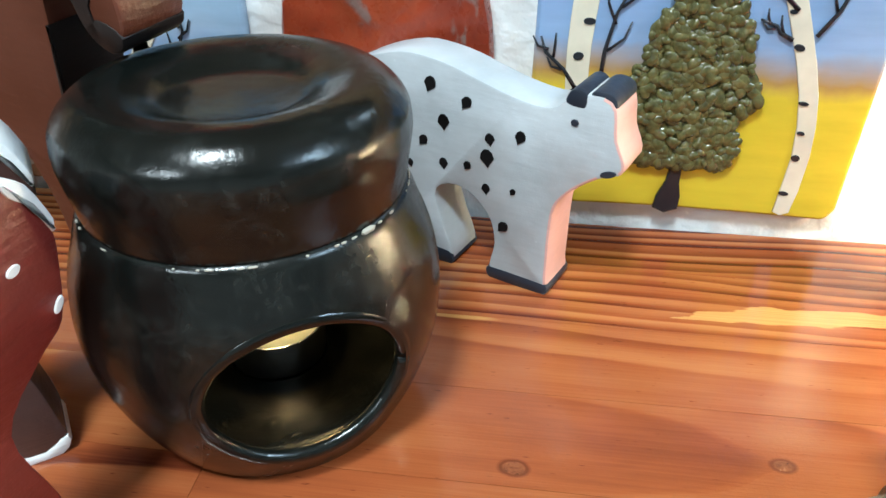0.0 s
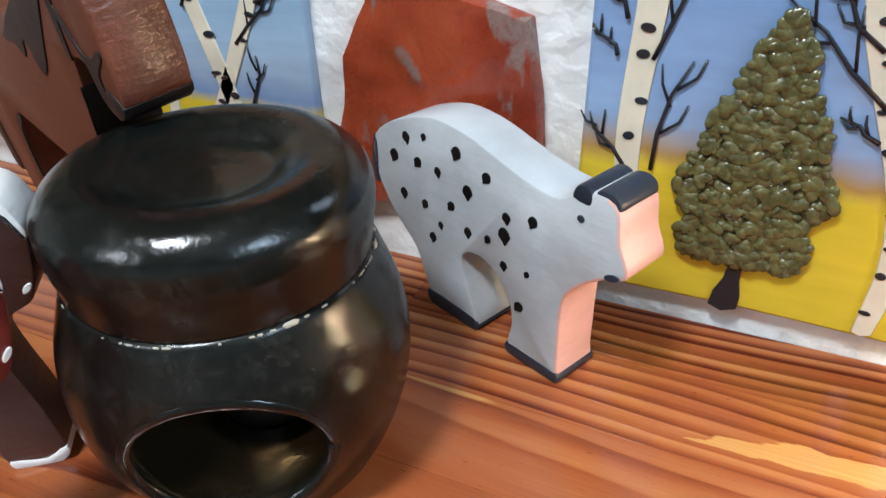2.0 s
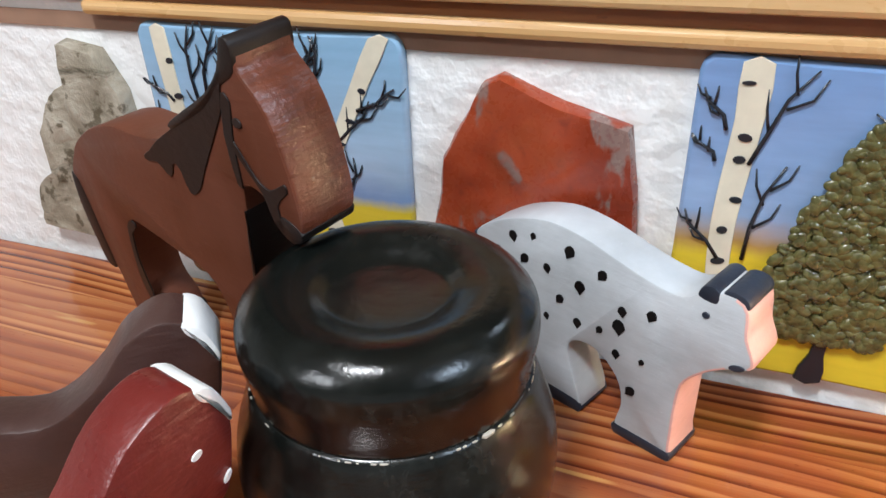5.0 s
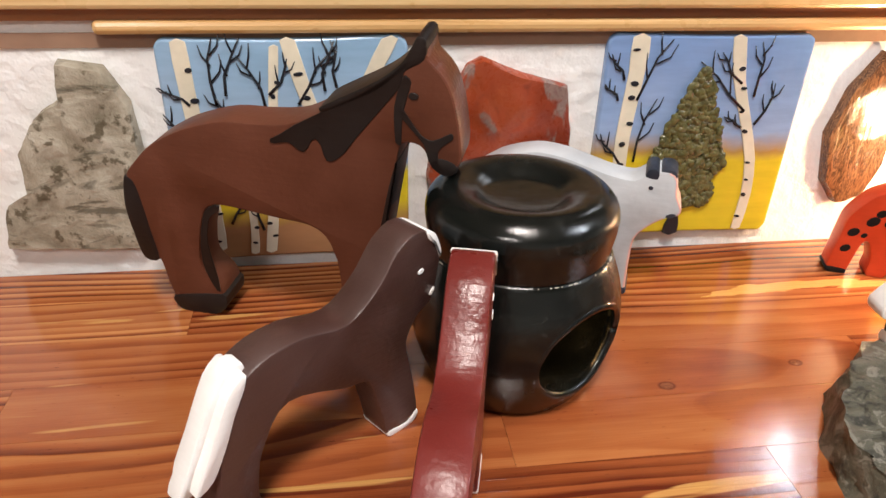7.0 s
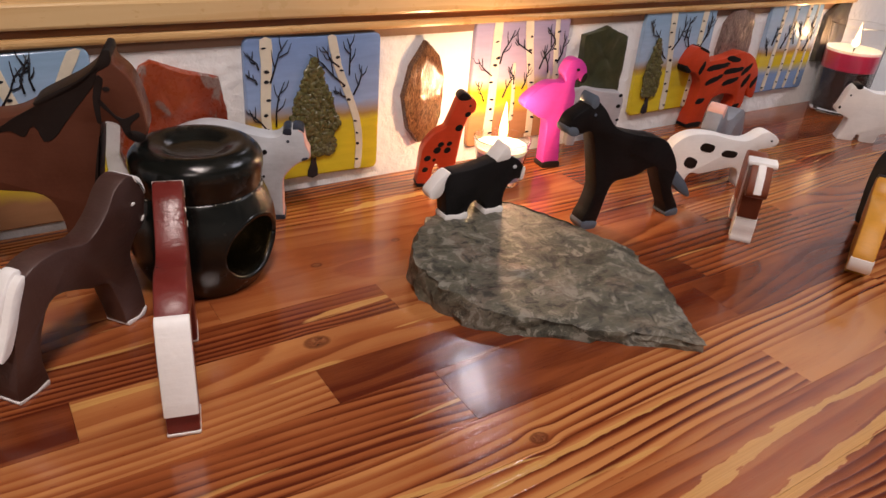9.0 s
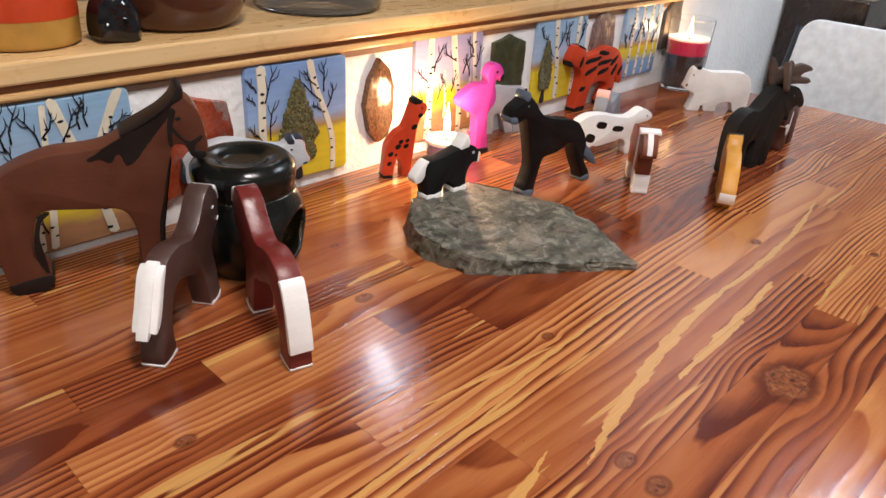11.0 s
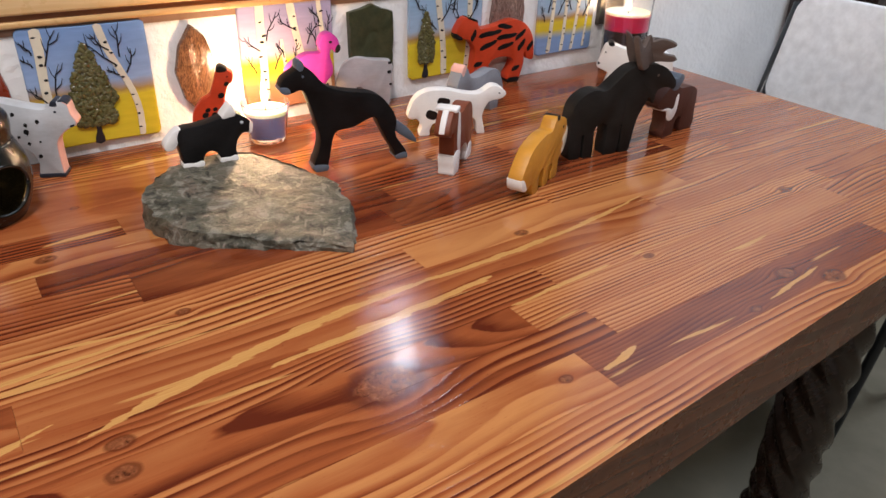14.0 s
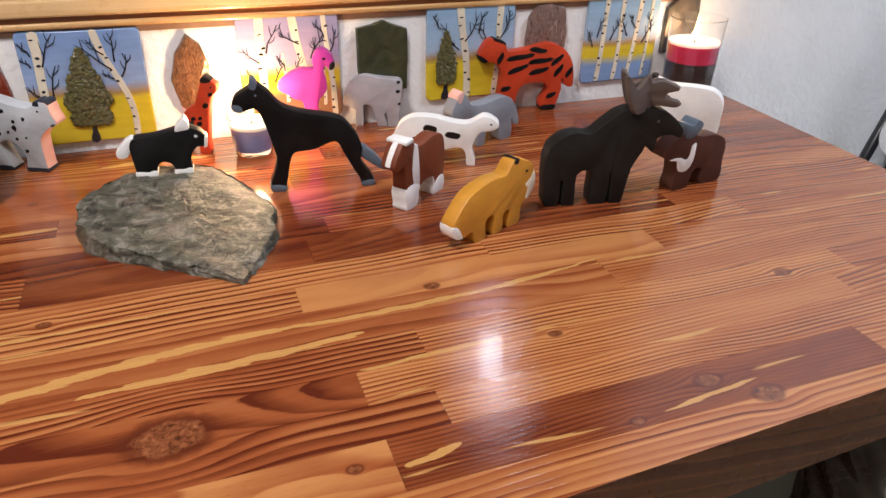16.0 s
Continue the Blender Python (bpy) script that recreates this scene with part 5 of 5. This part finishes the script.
wrap(goat, [(1.5, 5.9), (2.4, 7.0), (2.9, 7.4), (3.3, 6.1), (2.4, 5.8)], WHITE, "ear", 0.0004)
wrap(goat, [(4.7, 3.5), (5.1, 3.5), (5.3, 4.6), (4.9, 4.9)], WHITE, "muzzle", 0.0004)
mark(goat, dab(3.9, 5.0, 0.45, 0.4), ICE, "eye", 1)

# ---- black glazed oil burner ----
k = Nodes("black_glaze")
v = k.coords()
n1, n2 = k.noise(v, 26, 5, 0.6, 0.5), k.noise(v, 240, 4)
n3 = k.noise(v, 620, 3, 0.7)
worn = k.math("MULTIPLY", k.ramp(n1, (0.46, 0.0), (0.72, 1.0)), k.ramp(k.noise(v, 130, 6, 0.75, 1.2), (0.46, 0.0), (0.72, 1.0)))
BLACK_GLAZE = k.done(k.mix(worn, (0.0042, 0.0052, 0.0046), (0.030, 0.032, 0.028)),
                     k.ramp(n1, (0.32, 0.10), (0.68, 0.28)), k.bump(k.noise(v, 40, 3), 0.22, 0.003, k.bump(k.mix(0.5, n2, n3), 0.26, 0.0008)), Specular_IOR_Level=0.44)
BX, BY = -0.0663, 0.1856
burner = thing("oil_burner", pose(BX, BY, TT), "black glazed pottery oil burner with a lit tealight inside", "oil burner")
OUT_R = [(0.046, 0.0), (0.0485, 0.003), (0.0555, 0.018), (0.0608, 0.036), (0.0620, 0.052), (0.0600, 0.067), (0.0556, 0.080), (0.0518, 0.0890)]
shell = OUT_R + [(0.0465, 0.0890), (0.0495, 0.080), (0.0525, 0.070), (0.0550, 0.052), (0.0535, 0.034), (0.0480, 0.016), (0.030, 0.007), (0.00, 0.0065)]
pot = part("pot", lathe(shell, 96, 5), BLACK_GLAZE, burner)
HOLE_A, HOLE_Z, HOLE_W, HOLE_H = radians(-58), 0.043, 0.0325, 0.0285
cut = bmesh.new()
bmesh.ops.create_cone(cut, cap_ends=True, segments=48, radius1=1, radius2=1, depth=1)
cutter = part("cutter", cut, BLACK_GLAZE)
cutter.matrix_world = Matrix.Translation((BX, BY, TT + HOLE_Z)) @ Matrix.Rotation(HOLE_A, 4, "Z") @ Matrix.Translation((0.055, 0, 0)) @ Matrix.Rotation(radians(90), 4, "Y") @ Matrix.Diagonal((HOLE_H, HOLE_W, 0.05, 1))
mod = pot.modifiers.new("hole", "BOOLEAN")
mod.operation, mod.object, mod.solver = "DIFFERENCE", cutter, "EXACT"
bpy.context.view_layer.update()
holed = bpy.data.meshes.new_from_object(pot.evaluated_get(bpy.context.evaluated_depsgraph_get()))
pot.modifiers.clear()
pot.data = holed
bpy.data.objects.remove(cutter)
holed.shade_smooth()
holed.set_sharp_from_angle(angle=radians(45))


def pot_radius(z):
    for (r0, z0), (r1, z1) in zip(OUT_R, OUT_R[1:]):
        if z0 <= z <= z1:
            return r0 + (r1 - r0) * (z - z0) / (z1 - z0)
    return 0.05


ring = []
for i in range(49):
    a = i / 48 * math.tau
    z = HOLE_Z + HOLE_H * math.sin(a)
    r = pot_radius(z) - 0.0022
    s = HOLE_W * math.cos(a)
    g = HOLE_A + math.asin(s / r)
    ring.append((r * math.cos(g), r * math.sin(g), z))
part("opening_rim", tube(ring, 0.0027, 10), BLACK_GLAZE, burner, "rounded glazed rim of the opening", 180)
lid = part("lid", lathe([(0.0, 0.0886), (0.0485, 0.0886), (0.0510, 0.0896), (0.0519, 0.0955), (0.0530, 0.1020), (0.0537, 0.1090), (0.0522, 0.1165), (0.0455, 0.1230), (0.0370, 0.1242), (0.028, 0.1216), (0.021, 0.1180), (0.010, 0.1166), (0.0, 0.1163)], 96, 6),
           BLACK_GLAZE, burner, "dished black glazed lid", 180)
CHIP = plain("chipped_pale_clay", (0.42, 0.39, 0.33), 0.8)
rnd = random.Random(4)
bm = bmesh.new()
for i in range(70):
    a = rnd.uniform(0, math.tau)
    s = rnd.uniform(0.00025, 0.0005) if i > 3 else 0.0011
    bmesh.ops.create_icosphere(bm, subdivisions=1, radius=1, matrix=Matrix.Translation((0.0520 * math.cos(a), 0.0520 * math.sin(a), 0.0891)) @ Matrix.Rotation(a, 4, "Z") @ Matrix.Diagonal((s, s * rnd.uniform(1, 3.5), s, 1)))
tagged(part("chipped_seam", bm, CHIP, burner, "pale chipped edge under the lid"), kind="stuff")
TIN = plain("tealight_tin", (0.55, 0.56, 0.58), 0.3, Metallic=1.0)
WAX = plain("white_wax", (0.80, 0.74, 0.62), 0.45, Subsurface_Weight=0.3)
FLAME = glow("candle_flame", (1.0, 0.62, 0.22), 22.0)
tea = thing("tealight", pose(BX - 0.004, BY + 0.012, TT + 0.0072), "lit tealight in a metal cup inside the burner", "candle")
part("cup", lathe([(0.0, 0.0), (0.0185, 0.0), (0.019, 0.002), (0.019, 0.015), (0.0184, 0.015), (0.018, 0.012), (0.0, 0.012)], 40, 1), TIN, tea, smooth=40)
part("wax", lathe([(0.0, 0.0118), (0.0178, 0.0118), (0.0178, 0.0128), (0.0, 0.0126)], 40, 1), WAX, tea)
part("wick", tube([(0, 0, 0.012), (0.0004, 0, 0.017), (0.0015, 0, 0.021)], 0.0007, 6), BLACK, tea)
TEAR = [(0.0, 0.0), (0.0022, 0.002), (0.0042, 0.008), (0.0040, 0.015), (0.0022, 0.027), (0.0008, 0.037), (0.0, 0.042)]


def flame(parent, z, size):
    return part("flame", lathe([(r * size, z + h * size) for r, h in TEAR], 20, 3), FLAME, parent, "candle flame", 180)


flame(tea, 0.020, 0.6)

# ---- glass votive ----
CLEAR = glass("clear_glass")
votive = thing("votive_candle", pose(0.308, 0.250, TT), "lit votive candle in a small clear glass", "candle")
g = part("glass_cup", lathe([(0.0, 0.0), (0.024, 0.0), (0.0262, 0.0015), (0.0285, 0.020), (0.0325, 0.046), (0.0345, 0.056), (0.0332, 0.0565), (0.0312, 0.046), (0.0270, 0.020), (0.0245, 0.008), (0.0, 0.0065)], 56, 1), CLEAR, votive, smooth=60)
g.visible_shadow = False
part("wax", lathe([(0.0, 0.0068), (0.0240, 0.0075), (0.0268, 0.020), (0.0302, 0.041), (0.0, 0.0405)], 48, 1), plain("blue_grey_wax", (0.13, 0.15, 0.27), 0.35), votive, "blue-grey wax", 60)
part("wax_pool", lathe([(0.0, 0.0407), (0.0302, 0.0412), (0.0316, 0.0465), (0.0308, 0.0465), (0.0, 0.0440)], 48, 1), WAX, votive, "melted pale wax", 60)
part("wick", tube([(0, 0, 0.043), (0.0003, 0, 0.049), (0.0012, 0, 0.054)], 0.0008, 6), BLACK, votive)
flame(votive, 0.053, 1.15)

# ---- tall jar candle ----
jar = thing("jar_candle", pose(1.076, 0.272, TT), "tall lit jar candle, crimson wax over dark wax", "candle")
g = part("glass_jar", lathe([(0.0, 0.0), (0.0415, 0.0), (0.043, 0.002), (0.0455, 0.08), (0.0480, 0.148), (0.0466, 0.1485), (0.0438, 0.08), (0.0412, 0.007), (0.0, 0.006)], 56, 1), CLEAR, jar, smooth=60)
g.visible_shadow = False
part("dark_wax", lathe([(0.0, 0.0065), (0.0408, 0.0075), (0.0432, 0.075), (0.0, 0.075)], 48, 1), plain("near_black_wax", (0.014, 0.010, 0.012), 0.25), jar, "near-black wax", 60)
part("crimson_wax", lathe([(0.0, 0.0752), (0.0433, 0.0752), (0.0444, 0.104), (0.0430, 0.1025), (0.0, 0.1005)], 48, 1), plain("crimson_wax", (0.38, 0.005, 0.045), 0.3, Subsurface_Weight=0.7, Subsurface_Scale=0.012), jar, "crimson wax", 60)
part("wax_pool", lathe([(0.0, 0.1007), (0.0428, 0.1027), (0.0442, 0.1085), (0.0436, 0.1085), (0.041, 0.1042), (0.0, 0.1030)], 48, 1), WAX, jar, "melted pale wax", 60)
part("wick", tube([(0, 0, 0.100), (0.0004, 0, 0.106), (0.0015, 0, 0.112)], 0.0009, 6), BLACK, jar)
flame(jar, 0.110, 0.95)

# ---- white folding chair at the end of the table ----
CHAIR_W = plain("white_moulded_plastic", (0.80, 0.82, 0.84), 0.4)
STEEL = plain("black_tube_steel", (0.012, 0.014, 0.018), 0.3)
chair = thing("folding_chair", pose(1.47, -0.015, 0, 0, 0, -4), "white plastic folding chair with black steel frame", "chair")
bm = box((0.018, 0.47, 0.25), (0, 0, 0), 0.0)
bmesh.ops.bevel(bm, geom=[e for e in bm.edges if abs((e.verts[0].co - e.verts[1].co).x) > 0.01], offset=0.045, segments=6, profile=0.5, affect="EDGES")
bmesh.ops.bevel(bm, geom=[e for e in bm.edges if abs((e.verts[0].co - e.verts[1].co).x) < 0.001], offset=0.006, segments=3, profile=0.5, affect="EDGES")
back = part("backrest", bm, CHAIR_W, chair, smooth=50)
back.matrix_local = pose(0.070, 0, 0.755, 0, 14, 0)
seat = part("seat", box((0.38, 0.45, 0.022), (-0.18, 0, 0.46), 0.009, 3), CHAIR_W, chair, smooth=50)
for s in (-1, 1):
    part("front_leg", tube([(0.105, s * 0.243, 0.85), (0.02, s * 0.243, 0.56), (-0.12, s * 0.243, 0.0)], 0.011, 12), STEEL, chair)
    part("rear_leg", tube([(-0.30, s * 0.225, 0.46), (-0.04, s * 0.225, 0.40), (0.24, s * 0.225, 0.0)], 0.011, 12), STEEL, chair)
part("crossbar", tube([(-0.075, -0.243, 0.17), (-0.075, 0.243, 0.17)], 0.008, 10), STEEL, chair)
part("crossbar", tube([(0.14, -0.225, 0.145), (0.14, 0.225, 0.145)], 0.008, 10), STEEL, chair)

# dark cabinet with a pale top beyond the chair
cab = thing("dark_cabinet", pose(2.17, 0.215, 0), "dark wooden cabinet with a pale worktop against the wall", "cabinet")
part("carcass", box((0.90, 0.21, 0.885), (0.0, 0.0, 0.4725), 0.004), DARKWOOD, cab)
part("plinth", box((0.86, 0.19, 0.03), (0.0, 0.01, 0.015)), DARKWOOD, cab)
part("top", box((0.90, 0.215, 0.028), (0.03, 0.0, 0.9292), 0.005), plain("pale_laminate", (0.62, 0.60, 0.55), 0.4), cab, "pale laminate top")
for s in (-0.225, 0.225):
    d = part("cabinet_door", box((0.42, 0.016, 0.74), (s, -0.1135, 0.46), 0.004), DARKWOOD, cab)
    part("knob", lathe([(0.0, 0.0), (0.006, 0.0), (0.005, 0.012), (0.012, 0.018), (0.011, 0.026), (0.0, 0.028)], 20, 2), STEEL, d).matrix_local = pose(s * 0.25, -0.121, 0.55, 90, 0, 0)

# ---- pots on the ledge ----
LZ = 0.9735
HONEY = plain("honey_glaze", (0.45, 0.24, 0.05), 0.2)
pot2 = thing("stoneware_crock", pose(-0.185, 0.395, LZ), "honey-glazed crock with an orange-red rim band", "crock")
part("crock_body", lathe([(0.0, 0.0), (0.050, 0.0), (0.054, 0.004), (0.055, 0.028)], 56, 3), HONEY, pot2, smooth=60)
part("rim_band", lathe([(0.0, 0.0282), (0.0552, 0.0282), (0.056, 0.045), (0.055, 0.09), (0.050, 0.095), (0.0, 0.095)], 56, 1), plain("orange_red_glaze", (0.55, 0.06, 0.015), 0.2), pot2, "orange-red band", 60)
bottle = thing("green_bottle", pose(-0.318, 0.39, LZ), "green glass bottle with a white label", "bottle")
part("bottle_body", lathe([(0.0, 0.0), (0.034, 0.0), (0.037, 0.004), (0.037, 0.11), (0.02, 0.14), (0.013, 0.15), (0.013, 0.19), (0.0, 0.19)], 40, 1), plain("green_glass_wall", (0.01, 0.10, 0.02), 0.08), bottle, smooth=40)
part("paper_label", lathe([(0.0373, 0.028), (0.0376, 0.030), (0.0376, 0.095), (0.0373, 0.097)], 40, 1), plain("label_paper", (0.72, 0.72, 0.70), 0.6), bottle, "white paper label", 60)
ornament = thing("black_ornament", pose(-0.105, 0.372, LZ), "small glossy black stone ornament", "ornament")
part("lump", rough_slab([(-0.02, 0), (0.02, 0), (0.024, 0.02), (0.016, 0.045), (0.0, 0.055), (-0.018, 0.04), (-0.024, 0.018)], 0.03, 5, 6, 0.3, 0.005), plain("gloss_black", (0.008, 0.008, 0.01), 0.08), ornament, smooth=30)
bowl = thing("brown_bowl", pose(-0.005, 0.415, LZ), "dark brown glazed round bowl", "bowl")
part("bowl_body", lathe([(0.0, 0.0), (0.06, 0.0), (0.070, 0.006), (0.082, 0.03), (0.086, 0.06), (0.083, 0.06), (0.078, 0.03), (0.06, 0.008), (0.0, 0.006)], 64, 3), plain("brown_glaze", (0.085, 0.030, 0.016), 0.18), bowl, smooth=180)
dish = thing("glass_dish", pose(0.215, 0.43, LZ), "clear glass dish on the ledge", "dish")
part("dish_body", lathe([(0.0, 0.0), (0.085, 0.0), (0.09, 0.005), (0.098, 0.045), (0.095, 0.045), (0.087, 0.008), (0.0, 0.005)], 64, 1), CLEAR, dish, smooth=40)

# ---- planks of the table top ----
rnd = random.Random(12)
# each row of boards: its far side, its butt joints, and for each board its tone, pith offset, ring closeness and ring strength
ROWS = [
    (-0.424, (0.05,), ((0.42, -0.10, 0.62, 0.75), (0.42, -0.12, 0.66, 0.85))),
    (-0.370, (-0.30, 0.330, 0.803), ((0.62, -0.03, 0.7, 0.6), (0.40, 0.03, 0.55, 0.6), (0.74, 0.12, 1.2, 0.22), (0.46, 0.10, 0.9, 0.5))),
    (-0.329, (-0.22, 0.385, 0.95), ((0.60, 0.10, 0.6, 0.6), (0.58, -0.11, 0.52, 0.75), (0.44, 0.14, 1.05, 0.7), (0.6, 0.1, 0.8, 0.4))),
    (-0.284, (-0.42, 0.327, 0.86), ((0.5, 0.1, 0.8, 0.5), (0.66, 0.005, 0.75, 0.5), (0.42, -0.15, 0.95, 0.75), (0.5, 0.08, 0.8, 0.5))),
    (-0.240, (-0.28, 0.395, 0.90), ((0.5, 0.08, 0.8, 0.6), (0.58, -0.12, 0.60, 0.85), (0.42, 0.15, 0.95, 0.9), (0.5, 0.1, 0.8, 0.6))),
    (-0.181, (-0.083, 0.628), ((0.56, 0.02, 0.5, 0.28), (0.50, -0.04, 0.45, 0.32), (0.44, 0.12, 0.9, 0.8))),
    (-0.134, (-0.46, 0.30, 0.72), ((0.5, 0.1, 0.8, 0.6), (0.40, -0.12, 0.55, 1.0), (0.30, 0.01, 0.5, 0.25), (0.5, 0.1, 0.9, 0.6))),
    (-0.090, (-0.15, 0.52, 0.88), ((0.46, 0.03, 0.6, 0.6), (0.42, 0.10, 0.62, 1.0), (0.45, -0.10, 0.8, 0.85), (0.5, 0.1, 0.8, 0.4))),
    (-0.030, (-0.40, 0.04, 0.33, 0.80), ((0.6, 0.1, 0.8, 0.5), (0.58, 0.08, 0.7, 0.55), (0.66, 0.0, 0.5, 0.22), (0.70, 0.03, 0.6, 0.2), (0.5, 0.1, 0.8, 0.4))),
    (0.012, (-0.33, -0.038, 0.36, 0.66), ((0.5, 0.1, 0.8, 0.5), (0.36, 0.07, 0.8, 0.4), (0.68, 0.02, 0.5, 0.3), (0.60, 0.1, 0.7, 0.4), (0.44, 0.06, 0.8, 0.5))),
    (0.056, (-0.199, 0.15, 0.58), ((0.72, 0.004, 0.7, 0.5), (0.34, 0.03, 0.5, 0.3), (0.60, 0.1, 0.6, 0.35), (0.52, 0.02, 0.7, 0.4))),
    (0.101, (-0.30, 0.06, 0.47, 0.92), ((0.6, 0.1, 0.7, 0.4), (0.66, 0.08, 0.8, 0.4), (0.50, 0.02, 0.5, 0.3), (0.36, -0.1, 0.9, 0.8), (0.6, 0.1, 0.8, 0.4))),
    (0.147, (-0.08, 0.34, 0.76), ((0.44, 0.05, 0.7, 0.5), (0.40, 0.01, 0.5, 0.25), (0.58, 0.1, 0.7, 0.4), (0.6, 0.08, 0.9, 0.5))),
    (0.192, (-0.36, 0.17, 0.60), ((0.5, 0.1, 0.8, 0.5), (0.42, 0.0, 0.5, 0.22), (0.54, 0.1, 0.7, 0.4), (0.50, 0.1, 0.9, 0.6))),
    (0.237, (-0.18, 0.40, 0.83), ((0.48, 0.05, 0.7, 0.5), (0.44, -0.03, 0.5, 0.25), (0.58, 0.1, 0.7, 0.4), (0.6, 0.1, 0.8, 0.5))),
    (0.282, (-0.27, -0.14, 0.55), ((0.40, 0.05, 0.8, 0.6), (0.50, 0.1, 0.8, 0.6), (0.46, 0.1, 0.8, 0.5), (0.6, 0.1, 0.9, 0.5))),
    (Y1, (-0.05, 0.31, 0.77), ((0.46, 0.1, 0.7, 0.6), (0.52, 0.12, 0.7, 0.6), (0.6, 0.1, 0.8, 0.5), (0.56, 0.1, 0.8, 0.5))),
]
low_y = -0.4880
for i, (high_y, joints, boards) in enumerate(ROWS):
    cuts = [X0, *joints, X1]
    for c, d, (tone, pith, close, strong) in zip(cuts, cuts[1:], boards):
        deep = 0.070 if i == 0 else 0.016
        bm = box((d - c - 0.0002, high_y - low_y - 0.0002, deep), ((c + d) / 2, (low_y + high_y) / 2, TT - deep / 2), 0.0)
        if i == 0:
            for q in bm.verts:
                if q.co.y < low_y + 0.001:
                    q.co.y += 0.05 * q.co.x
            near_edges = [e for e in bm.edges if all(q.co.y < high_y - 0.01 for q in e.verts) and abs(e.verts[0].co.x - e.verts[1].co.x) > 0.01]
            bmesh.ops.bevel(bm, geom=near_edges, offset=0.005, segments=4, profile=0.5, affect="EDGES")
            # the front face takes EDGE, which has its shade in the colour
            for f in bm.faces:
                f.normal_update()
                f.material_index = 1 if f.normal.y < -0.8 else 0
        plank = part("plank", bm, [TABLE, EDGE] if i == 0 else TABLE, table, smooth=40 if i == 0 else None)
        plank.color = (tone + (0.07 if low_y > -0.1 else 0.0) + rnd.uniform(-0.04, 0.04), 1 + (low_y + high_y) / 2 + pith, close, strong)
    low_y = high_y
